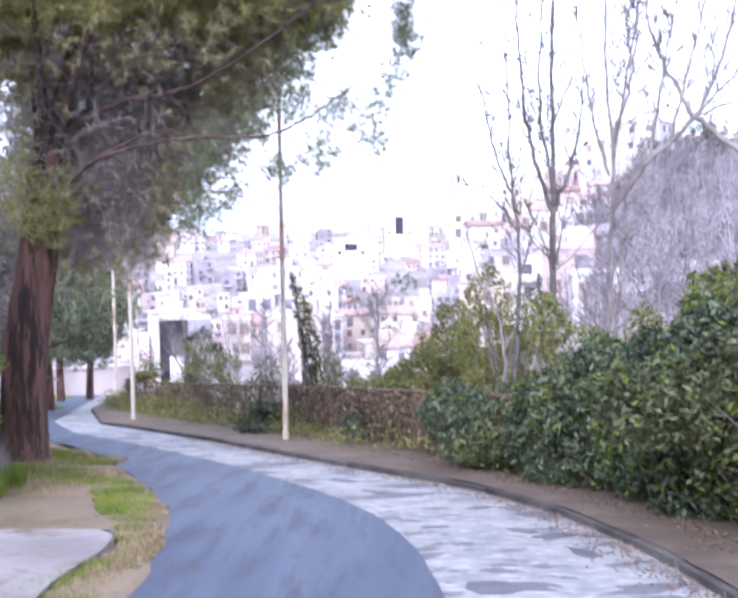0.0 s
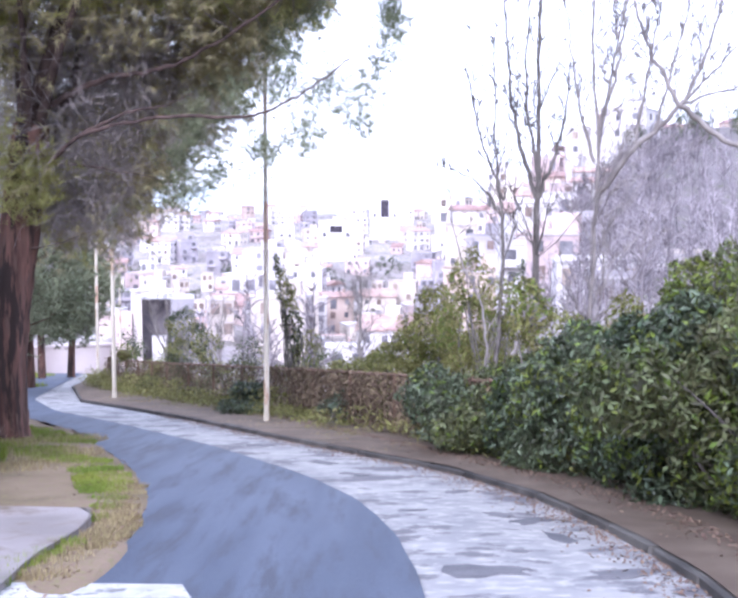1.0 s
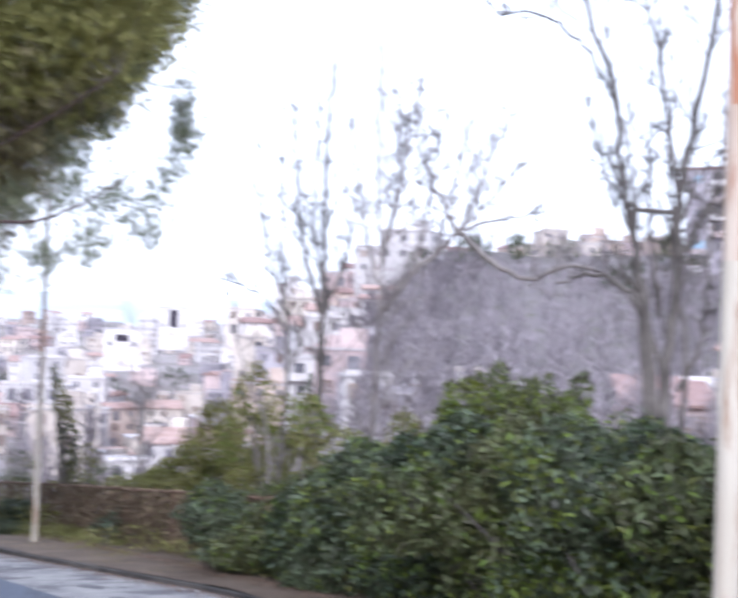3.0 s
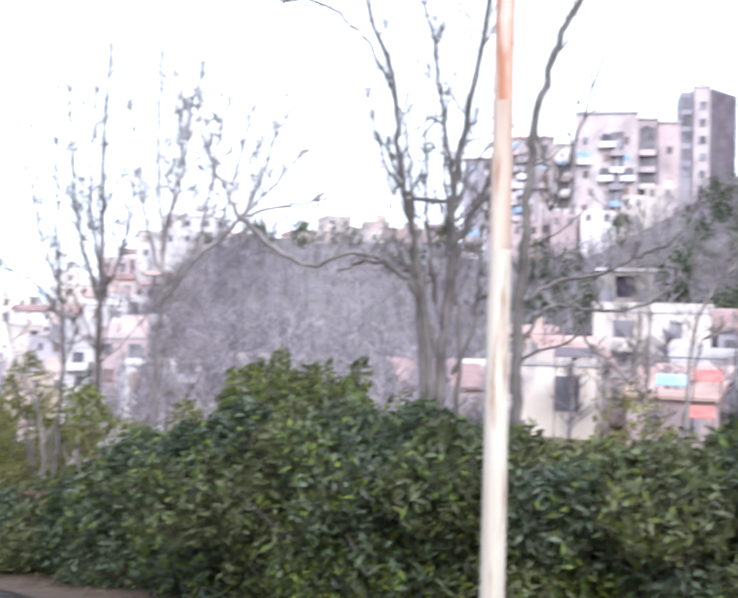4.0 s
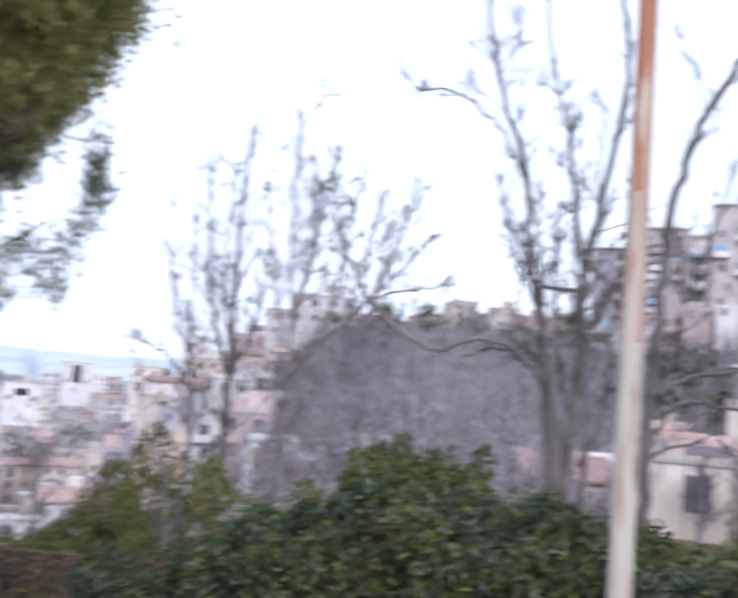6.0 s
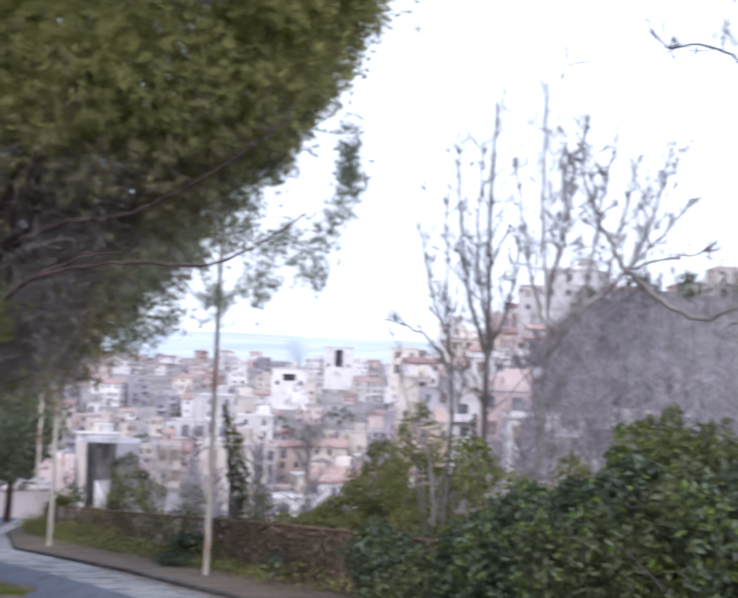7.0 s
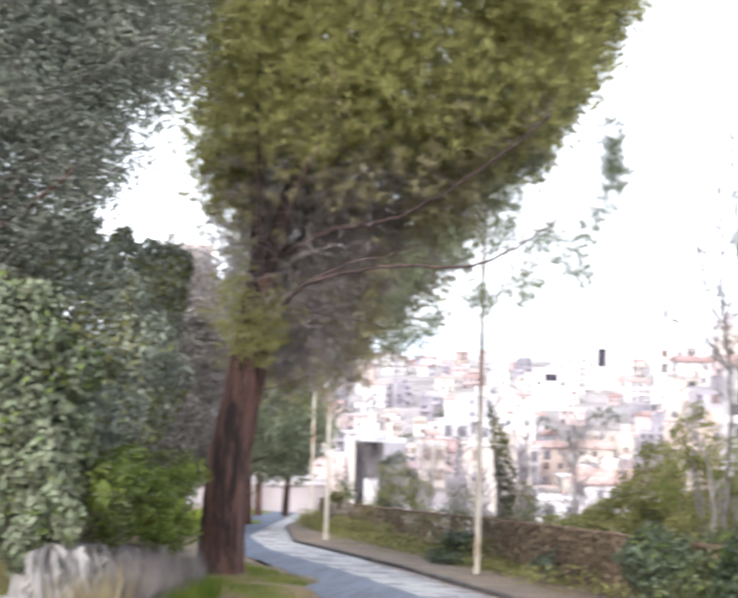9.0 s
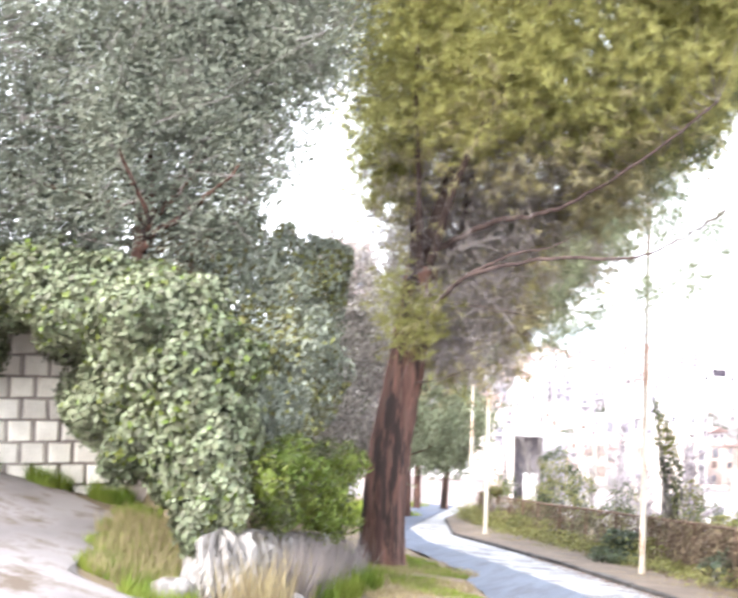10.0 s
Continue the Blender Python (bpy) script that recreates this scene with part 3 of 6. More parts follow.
def build_fence():
    fence = thing("roadside_fence", "low rusty iron mesh fence overgrown with dead brown creeper", "fence", "", (0, 0, 0))
    ys, acc, prev = [12.0], 0.0, None
    for y in np.linspace(12.0, 56, 900):
        p = (float(fence_x(y)), y)
        if prev:
            acc += math.hypot(p[0] - prev[0], p[1] - prev[1])
            if acc > 2.2:
                ys.append(y)
                acc = 0
        prev = p
    H = 1.02
    post = mesh_of("post", *box(0, 0, H / 2, 0.06, 0.06, H + 0.1, 0.012), M_FENCE)
    for a, b in zip(ys, ys[1:] + [None]):
        xa = float(fence_x(a))
        ob = part("post", post, fence)
        ob.location = (xa, a, -SLOPE * a + 0.05)
        if b is None:
            break
        xb = float(fence_x(b))
        A, B = np.array([xa, a, -SLOPE * a + 0.1]), np.array([xb, b, -SLOPE * b + 0.1])
        part("top_rail", tubes_mesh("top_rail", [tube([A + [0, 0, H], (A + B) / 2 + [0, 0, H - 0.015], B + [0, 0, H]], [0.03] * 3, 6)], M_FENCE), fence)
        wires = []
        for h in np.linspace(0.08, H - 0.1, 7):
            wires.append(tube([A + [0, 0, h], B + [0, 0, h]], [0.004, 0.004], 3))
        for k in np.linspace(0.04, 0.96, 14):
            q = A + (B - A) * k
            wires.append(tube([q, q + [0, 0, H]], [0.004, 0.004], 3))
        part("mesh_panel", tubes_mesh("mesh_panel", wires, M_FENCE, False), fence)
    return ys


FENCE_POSTS = build_fence()


def creeper():
    rr = np.random.default_rng(11)
    n = 21000
    y = np.where(rr.random(n) < 0.6, rr.uniform(11, 25, n), rr.uniform(11, 50, n))
    h = rr.beta(1.3, 1.2, n) * 1.05
    dens = 0.5 + 0.5 * np.sin(y * 0.9 + 1.0) * np.sin(y * 0.37)
    keep = rr.random(n) < np.clip(dens + 0.45, 0, 1) * np.where(y > 33, 0.5, 1)
    y, h = y[keep], h[keep]
    x = fence_x(y) + rr.normal(0.02, 0.10, len(y))
    p = np.stack([x, y, -SLOPE * y + 0.1 + h], 1)
    out = np.tile([[-0.5, -0.8, 0.1]], (len(p), 1))
    v, f = leaves(p, out, 0.11, 0.035, rr, 1.4, 1.2)
    t = thing("creeper", "dead brown creeper hanging on the fence", "creeper")
    part("dry_leaves", mesh_of("dry_leaves", v, f, M_CREEPER), t, kind="stuff")
    stems = []
    for _ in range(420):
        yy = rr.uniform(11.5, 46)
        x0 = float(fence_x(yy)) + rr.normal(0, 0.05)
        z0 = -SLOPE * yy + 0.05
        ht = rr.uniform(0.5, 1.15)
        pts = [(x0, yy, z0), (x0 + rr.normal(0, 0.08), yy + rr.normal(0, 0.15), z0 + ht * 0.5), (x0 + rr.normal(0, 0.1), yy + rr.normal(0, 0.3), z0 + ht)]
        stems.append(tube(curve(pts, 3), np.linspace(0.009, 0.003, 7), 3))
    part("stem_tangle", tubes_mesh("stem_tangle", stems, M_CREEPER), t, kind="stuff")
    # green weeds at the fence's foot
    n = 12000
    y = rr.uniform(12, 54, n)
    y = np.where(rr.random(n) < 0.5, rr.uniform(22, 44, n), y)
    h = rr.random(n) ** 1.5 * (0.18 + np.where(y < 23, 0.2, 0.42) * np.clip(np.sin(y * 1.9) * np.sin(y * 0.83 + 1) + 0.25, 0, 1))
    x = fence_x(y) - 0.12 + rr.normal(0, 0.16, n) - 0.95 * rr.random(n) ** 2 * (y > 19)
    p = np.stack([x, y, -SLOPE * y + 0.1 + h], 1)
    v, f = leaves(p, np.tile([[-0.3, -0.6, 0.7]], (n, 1)), 0.11, 0.04, rr, 1.2)
    ww = thing("weeds", "green weeds and grass along the fence foot", "weeds")
    part("weed_leaves", mesh_of("weed_leaves", v, f, M_OLIVEBUSH), ww, kind="stuff")


creeper()

# ---------------------------------------------------------------- bushes and hedge


def bush(name, label, category, blobs, density, leaf, material, seed, group="", core=True, stems=True, foot=None, second=None, spread=0.9, droop=0.25):
    """A leafy bush: dense leaves round lumps, a twig core, and stems to the ground."""
    rr = np.random.default_rng(seed)
    c0 = blobs[0][0]
    fx, fy = foot if foot else (c0[0], c0[1])
    base = (fx, fy, gz(fx, fy) - 0.03)
    t = thing(name, label, category, group, base)
    off = np.array(base)
    fine = []
    for (c, r) in blobs:       # small lumps on every large one, for an uneven outline
        fine.append((c, r))
        for _ in range(5):
            d = rand_dirs(rr, 1)[0]
            k = rr.uniform(0.28, 0.5)
            fine.append((tuple(np.array(c) + d * np.array(r) * 0.85), tuple(np.array(r) * k)))
    p, n = on_blobs(fine, density, rr)
    ok = p[:, 2] > ground_z(p[:, 0], p[:, 1]) + 0.03
    p, n = p[ok], n[ok]
    if second:
        pick = rr.random(len(p)) < second[1] * (0.4 + 1.2 * (np.sin(p[:, 0] * 2.3 + p[:, 1]) * np.sin(p[:, 2] * 2.9) > 0.1))
        v, f = leaves(p[pick], n[pick], leaf[0], leaf[1], rr, spread, droop)
        part("young_leaves", mesh_of("young_leaves", v - off, f, second[0]), t, "fresh yellow-green leaves", "stuff")
        p, n = p[~pick], n[~pick]
    v, f = leaves(p, n, leaf[0], leaf[1], rr, spread, droop)
    part("foliage", mesh_of("foliage", v - off, f, material), t, kind="stuff")
    if core:
        me = core_mesh("inner_foliage", blobs, material, 0.52, seed)
        me.transform(Matrix.Translation(-off))
        part("inner_foliage", me, t, kind="stuff")
    if stems:
        tb = []
        for (c, r) in blobs:
            for _ in range(3):
                e = np.array(c) + rand_dirs(rr, 1)[0] * np.array(r) * 0.7
                g = np.array([fx + rr.normal(0, 0.15), fy + rr.normal(0, 0.15), base[2]])
                m = g * 0.45 + e * 0.55 + rr.normal(0, 0.12, 3)
                tb.append(tube(curve([g - off, m - off, e - off], 5), np.linspace(0.03, 0.006, 11), 5))
        part("undergrowth", tubes_mesh("undergrowth", tb, M_BARE_DARK), t, kind="stuff")
    return t


def hedge():
    rr = np.random.default_rng(21)
    # az, distance of its front, elevation of its top
    spec = [(-7.6, 14.6, -9.6), (-8.8, 14.2, -7.6), (-11.2, 13.2, -7.2), (-13.8, 12.2, -6.4), (-16.6, 11.2, -5.6), (-19.3, 10.2, -4.2), (-22.6, 9.4, -3.4), (-26.0, 8.6, -3.2), (-29.6, 8.1, -4.9), (-33.4, 7.7, -5.9), (-37.5, 7.4, -6.2), (-42.0, 7.2, -5.8), (-46.5, 7.1, -4.4), (-52.0, 7.0, -3.4)]
    for i, (az, d, el) in enumerate(spec):
        dd = d + 0.75
        x, y = pol(az, dd)
        zt, zb = up(el, dd), -SLOPE * y
        h = zt - zb
        rx = 0.95 if d > 9 else 0.75
        blobs = [((x, y, zb + h * 0.30), (rx, 0.85, h * 0.34)), ((x + 0.5, y + 0.7, zb + h * 0.48), (0.85, 0.85, h * 0.40))]
        for _ in range(4):
            s = rr.uniform(0.3, 0.5)
            blobs.append(((x + rr.normal(0, 0.45), y + rr.uniform(-0.25, 0.6), zb + h * rr.uniform(0.5, 0.8)), (s * 1.2, s * 1.1, s * 0.9)))
        bush("laurel_bush", "dense dark green laurel bush growing over the pavement edge", "bush", blobs, 640 if d < 9 else 520, ((0.112, 0.04), (0.098, 0.036), (0.12, 0.043))[i % 3] if d < 9 else ((0.11, 0.04), (0.098, 0.036), (0.118, 0.045))[i % 3], M_LAUREL_O if i in (1, 6, 9, 10, 12) else M_LAUREL, 100 + i, "roadside laurel hedge", second=(M_LAUREL_Y, (0.13, 0.28, 0.19)[i % 3]), foot=(x + 0.2, y + 0.3), spread=1.2)


hedge()


def shrub(label, az, d, el, width, density, material, seed, leaf=(0.10, 0.035), low=None, second=None, core=False, name="shrub", squash=1.0, ragged=0.0):
    x, y = pol(az, d)
    zb = gz(x, y)
    zt = up(el, d)
    low = zb if low is None else low
    h = zt - low
    rr = np.random.default_rng(seed)
    blobs = []
    for k in range(5):
        q = (k + 0.5) / 5
        blobs.append(((x + rr.normal(0, width * 0.2), y + rr.normal(0, width * 0.2), low + h * (0.12 + 0.74 * q)), (width * (0.52 - 0.32 * q), width * (0.52 - 0.32 * q) * squash, h * 0.18)))
    for k in range(int(ragged * 9)):       # separate shoots of uneven height
        blobs.append(((x + rr.uniform(-0.9, 0.9) * width * 0.5, y + rr.normal(0, width * 0.2), low + h * rr.uniform(0.45, 1.02)), (width * rr.uniform(0.09, 0.2), width * rr.uniform(0.09, 0.2), h * rr.uniform(0.07, 0.16))))
    return bush(name, label, "shrub", blobs, density, leaf, material, seed, core=core, foot=(x, y), second=second)


shrub("rounded olive-green evergreen shrub behind the fence", -4.5, 22.4, -4.1, 2.35, 400, M_OLIVEBUSH, 201, second=(M_LAUREL_Y, 0.2), low=-3.2)
shrub("rounded olive-green evergreen shrub behind the fence", -1.7, 22.5, -6.3, 2.0, 357, M_OLIVEBUSH, 202, second=(M_LAUREL_Y, 0.2), low=-3.5)
shrub("tall yellow-green shrub rising above the hedge", -7.4, 19.5, -1.8, 1.7, 231, M_OLIVEBUSH, 203, second=(M_LAUREL_Y, 0.3), low=-2.2)
shrub("tall yellow-green shrub rising above the hedge", -12.0, 15.5, -3.6, 1.5, 273, M_OLIVEBUSH, 204, second=(M_LAUREL_Y, 0.35), low=-1.8)
shrub("tall yellow-green shrub rising above the hedge", -15.4, 14.0, -4.2, 1.3, 273, M_OLIVEBUSH, 205, second=(M_LAUREL_Y, 0.35), low=-1.6)
shrub("tall leafy shrub with yellow-green shoots", -18.6, 12.4, -2.2, 1.15, 357, M_LAUREL_O, 206, second=(M_LAUREL_Y, 0.38), low=-1.0, ragged=0.9)
shrub("tall leafy shrub with yellow-green shoots", -22.9, 11.0, -2.0, 1.05, 330, M_LAUREL_O, 207, second=(M_LAUREL_Y, 0.3), low=-0.8, ragged=1.6)
shrub("brownish thin shrub beside the hedge", -38.2, 10.5, -2.4, 1.5, 120, M_OLIVEBUSH, 208, second=(M_CREEPER, 0.3), low=-0.9)
shrub("green shrub behind the fence", 2.6, 27.5, -6.4, 1.3, 150, M_OLIVEBUSH, 209, second=(M_LAUREL_Y, 0.2), low=-3.6)
shrub("grey-green half-bare shrub behind the fence", 9.2, 34.5, -5.3, 2.2, 260, M_OLIVEBUSH, 210, second=(M_DARKLEAF, 0.6), low=-5.0)
shrub("grey-green half-bare shrub behind the fence", 6.4, 31.5, -6.4, 2.0, 140, M_OLIVEBUSH, 211, second=(M_DARKLEAF, 0.55), low=-4.6)
shrub("round green bush beside the fence end", 12.0, 39.0, -7.4, 2.4, 110, M_OLIVEBUSH, 212, second=(M_LAUREL_Y, 0.2), low=-5.6, core=True)
shrub("dark green bush in front of the fence", 6.0, 24.6, -9.3, 1.6, 300, M_LAUREL, 213, low=-3.7, core=True, leaf=(0.09, 0.04))
shrub("dark green bush in front of the fence", 0.6, 20.6, -9.6, 1.0, 150, M_LAUREL, 214, low=-2.9, core=True, leaf=(0.09, 0.04))
bush("ivy_sapling", "slender leaning ivy-clad sapling behind the fence", "shrub", [
    (P(3.2, -7.5, 27), (0.24, 0.24, 0.45)), (P(3.4, -6.4, 27), (0.29, 0.26, 0.42)), (P(3.5, -5.4, 27), (0.22, 0.22, 0.36)), (P(3.75, -4.6, 27), (0.27, 0.24, 0.32)), (P(3.9, -3.8, 27), (0.16, 0.16, 0.3)), (P(4.2, -3.1, 27), (0.1, 0.1, 0.28))],
    230, (0.10, 0.045), M_DARKLEAF, 215, second=(M_OLIVEBUSH, 0.6), core=False, foot=pol(3.1, 27))
shrub("narrow dark evergreen sapling behind the fence", 10.0, 37.0, -6.2, 0.7, 160, M_DARKLEAF, 216, low=-5.2, name="ivy_sapling")
shrub("tall dark evergreen with broad leaves beside the hedge", -51.4, 9.0, 11.6, 1.65, 380, M_LAUREL, 217, leaf=(0.11, 0.042), low=-0.6, core=True, second=(M_LAUREL_Y, 0.12), name="evergreen_tree")

# ---------------------------------------------------------------- bare trees


def sprout(rr, tubes, start, direction, length, radius, level, bend=0.10, lift=0.25, kids=(5, 4, 3)):
    """A branch with its side branches."""
    n = max(4, int(length / 0.45))
    p, d = np.array(start, float), np.array(direction, float)
    d /= np.linalg.norm(d)
    pts = [p.copy()]
    for _ in range(n):
        d = d + rr.normal(0, bend, 3) + np.array([0, 0, lift / n])
        d /= np.linalg.norm(d)
        p = p + d * length / n
        pts.append(p.copy())
    pts = np.array(pts)
    tubes.append(tube(pts, np.linspace(radius, max(0.005, radius * 0.45), n + 1), 6 if radius > 0.05 else 3))
    if level <= 0:
        return
    for k in range(kids[min(level, len(kids)) - 1]):
        q = rr.uniform(0.25, 0.98)
        i = min(n - 1, int(q * n))
        side = rand_dirs(rr, 1)[0]
        t = pts[i + 1] - pts[i]
        t /= np.linalg.norm(t)
        dd = t * 0.8 + side * 0.75 + np.array([0, 0, 0.25])
        sprout(rr, tubes, pts[i], dd, length * rr.uniform(0.28, 0.5) * (1.15 - 0.5 * q), max(0.007, radius * (1 - 0.7 * q) * 0.6), level - 1, bend * 1.2, lift, kids)


def bare_tree(label, stems, seed, material=M_BARE, twigs=(4, 4, 6), level=2, side_len=0.25):
    """stems: lists of points with a start and end radius; the first begins at the ground."""
    rr = np.random.default_rng(seed)
    x, y, _ = stems[0][0][0]
    base = np.array([x, y, gz(x, y) - 0.05])
    t = thing("bare_tree", label, "tree", "bare trees behind the hedge", base)
    for i, (pts, r0, r1) in enumerate(stems):
        pts = [np.array(p, float) for p in pts]
        if i == 0:
            pts = [base] + [p for p in pts if p[2] > base[2] + 0.3]
        c = curve(pts, 7, 0.018, rr) - base
        part("trunk" if i == 0 else "stem", tubes_mesh("trunk", [tube(c, np.linspace(r0, r1, len(c)), 8)], material), t)
        tb = []
        total = np.linalg.norm(np.diff(c, axis=0), axis=1).sum()
        for k in range(2 * twigs[0] + int(total * twigs[1] * 0.55)):
            q = rr.uniform(0.3, 0.99)
            j = min(len(c) - 2, int(q * (len(c) - 1)))
            tg = c[j + 1] - c[j]
            tg /= np.linalg.norm(tg)
            dd = tg * 0.55 + rand_dirs(rr, 1)[0] * 0.8 + np.array([0, 0, 0.35])
            rad = min(0.022, (r0 + (r1 - r0) * q) * 0.35)
            sprout(rr, tb, c[j], dd, total * side_len * rr.uniform(0.5, 1.1) * (1.2 - 0.7 * q), max(0.009, rad * 0.8), level, 0.09, 0.35, twigs[2:] + (3, 3))
        if tb:
            part("twig_growth", tubes_mesh("twig_growth", tb, material), t, kind="stuff")
    return t


D1 = 19.0
bare_tree("thin upright bare tree with two pale stems", [
    ([P(-10.0, -12, D1), P(-10.0, -5.5, D1), P(-10.1, 0.7, D1), P(-10.0, 7, D1), P(-10.2, 14.5, D1)], 0.078, 0.02),
    ([P(-10.1, 0.5, D1), P(-9.0, 4, D1), P(-8.4, 8, D1), P(-8.1, 13, D1)], 0.045, 0.012),
    ([P(-10.1, 0.6, D1), P(-11.2, 4, D1), P(-11.7, 8, D1)], 0.04, 0.01),
    ([P(-10.0, 2.0, D1), P(-9.4, 6.5, D1), P(-9.5, 12.5, D1)], 0.035, 0.01),
    ([P(-8.3, 0.5, D1), P(-7.0, 4.0, D1), P(-6.1, 8.0, D1)], 0.03, 0.008),
    ([P(-8.3, -0.5, D1), P(-6.8, 1.6, D1), P(-4.4, 2.6, D1)], 0.028, 0.008),
    ([P(-7.9, -9, D1), P(-8.3, -2, D1), P(-7.9, 2, D1), P(-7.7, 9.5, D1)], 0.045, 0.01)], 301, twigs=(5, 5, 4), side_len=0.22, material=M_BARE_DARK)
bare_tree("spreading bare tree with crooked pale limbs", [
    ([P(-12.8, -11, 20), P(-13.0, -4, 20), P(-13.2, 3.0, 20), P(-12.8, 9, 20), P(-12.9, 15.5, 20)], 0.062, 0.014),
    ([P(-13.1, 0.5, 20), P(-15, 3.2, 20), P(-17.2, 5.4, 20), P(-18.6, 8.5, 20), P(-19.5, 12, 20)], 0.06, 0.015),
    ([P(-17.2, 5.4, 20), P(-16.3, 7.2, 20), P(-15.0, 10, 20), P(-15.0, 13.5, 20)], 0.05, 0.012),
    ([P(-17.2, 5.4, 20), P(-19.5, 3.6, 20), P(-21.3, 2.9, 20), P(-23.2, 3.6, 20), P(-25.5, 3.0, 20), P(-27.5, 0.5, 20)], 0.055, 0.03),
    ([P(-13.1, 4, 20), P(-14.2, 8, 20), P(-14.3, 12, 20)], 0.04, 0.01),
    ([P(-13.0, 2.5, 20), P(-12.0, 6.5, 20), P(-11.3, 11.5, 20)], 0.035, 0.01),
    ([P(-13.2, 3.5, 20), P(-13.9, 8, 20), P(-15.0, 13.8, 20)], 0.035, 0.01),
    ([P(-15.0, 3.2, 20), P(-15.6, 7, 20), P(-16.6, 12.6, 20)], 0.035, 0.01),
    ([P(-16.0, 4.2, 20), P(-17.0, 8, 20), P(-17.8, 11.6, 20)], 0.03, 0.01),
    ([P(-17.2, 5.4, 20), P(-18.8, 7, 20), P(-20.8, 9.4, 20)], 0.03, 0.01),
    ([P(-17.2, 5.4, 20), P(-19.4, 6.1, 20), P(-22.0, 6.6, 20)], 0.03, 0.01)], 302, twigs=(6, 6, 5), side_len=0.3)
D3 = 16.5
bare_tree("large bare tree with many upright stems", [
    ([P(-28.6, -9, D3), P(-28.4, -2.4, D3), P(-28.9, 3, D3), P(-28.9, 7, D3), P(-29.7, 12, D3), P(-30.6, 18, D3), P(-30.2, 23, D3), P(-30.6, 29, D3)], 0.105, 0.022),
    ([P(-28.2, -9, D3), P(-27.6, -2, D3), P(-26.8, 4, D3), P(-26.0, 7.5, D3), P(-25.3, 13, D3), P(-23.6, 18, D3), P(-22.8, 22, D3), P(-22.6, 28, D3)], 0.08, 0.016),
    ([P(-28.9, 7, D3), P(-28.2, 11, D3), P(-27.6, 15, D3), P(-26.3, 20, D3), P(-25.8, 27, D3)], 0.05, 0.012),
    ([P(-28.9, 6.5, D3), P(-26.0, 7.2, D3), P(-24.4, 10.5, D3), P(-23.8, 13, D3)], 0.04, 0.012),
    ([P(-28.9, 4.0, D3), P(-30.8, 8, D3), P(-31.0, 13, D3)], 0.05, 0.012),
    ([P(-27.8, -1, D3), P(-26.4, 2.2, D3), P(-24.4, 3.2, D3), P(-22.6, 2.6, D3)], 0.055, 0.02),
    ([P(-25.6, 12, D3), P(-24.0, 15.0, D3), P(-21.5, 17.0, D3), P(-19.0, 17.2, D3), P(-18.0, 18.6, D3)], 0.03, 0.01),
    ([P(-28.0, 1, D3), P(-27.4, 6, D3), P(-27.2, 11.5, D3)], 0.045, 0.012),
    ([P(-28.0, -9, D3), P(-27.2, -1, D3), P(-26.6, 5, D3), P(-26.2, 10, D3), P(-25.0, 13, D3)], 0.06, 0.012),
    ([P(-29.0, -9, D3), P(-29.4, -1, D3), P(-28.6, 4.5, D3), P(-29.0, 10, D3)], 0.05, 0.012),
    ([P(-28.2, -2, D3), P(-27.0, 2, D3), P(-25.8, 3.8, D3), P(-25.2, 8, D3)], 0.04, 0.01),
    ([P(-29.0, -3, D3), P(-30.2, 0, D3), P(-30.4, 4, D3), P(-31.2, 7.5, D3)], 0.04, 0.01),
    ([P(-28.7, 5, D3), P(-28.3, 9, D3), P(-28.5, 13.5, D3)], 0.035, 0.01),
    ([P(-28.9, 6, D3), P(-30.0, 8.5, D3), P(-31.9, 10.8, D3)], 0.03, 0.01)], 303, M_BARE_DARK, twigs=(4, 4, 4), side_len=0.16)
bare_tree("tall leaning bare tree with dark smooth limbs", [
    ([P(-32.6, -8, 15), P(-32.5, -1.5, 15), P(-32.9, 5, 15), P(-33.3, 10.8, 15), P(-34.6, 15.5, 15), P(-36.5, 18.6, 15), P(-38.2, 21.5, 15), P(-39.5, 27, 15)], 0.10, 0.025),
    ([P(-33.3, 10.6, 15), P(-34.0, 8, 15), P(-34.2, 6.2, 15), P(-35.4, 10, 15), P(-36.9, 14.5, 15), P(-37.8, 19, 15)], 0.035, 0.012),
    ([P(-32.5, -0.5, 15), P(-32.9, 1.0, 15), P(-34.6, 2.2, 15), P(-37.1, 2.8, 15), P(-39.3, 3.9, 15), P(-40.9, 4.8, 15), P(-42.2, 7.1, 15)], 0.04, 0.013),
    ([P(-32.6, -1.6, 15), P(-33.7, 0.3, 15), P(-34.8, 1.0, 15), P(-37.8, 0.7, 15), P(-40.3, 1.7, 15), P(-41.1, 3.2, 15)], 0.032, 0.012),
    ([P(-34.7, 2.2, 15), P(-35.8, -0.1, 15), P(-36.7, -1.5, 15), P(-38.8, -3.2, 15), P(-40.6, -5.0, 15)], 0.028, 0.012),
    ([P(-32.5, -2.3, 15), P(-33.7, -1.6, 15), P(-36.0, -0.6, 15), P(-37.1, 2.5, 15)], 0.026, 0.012)], 304, M_BARE_DARK, twigs=(3, 2, 3), side_len=0.14)
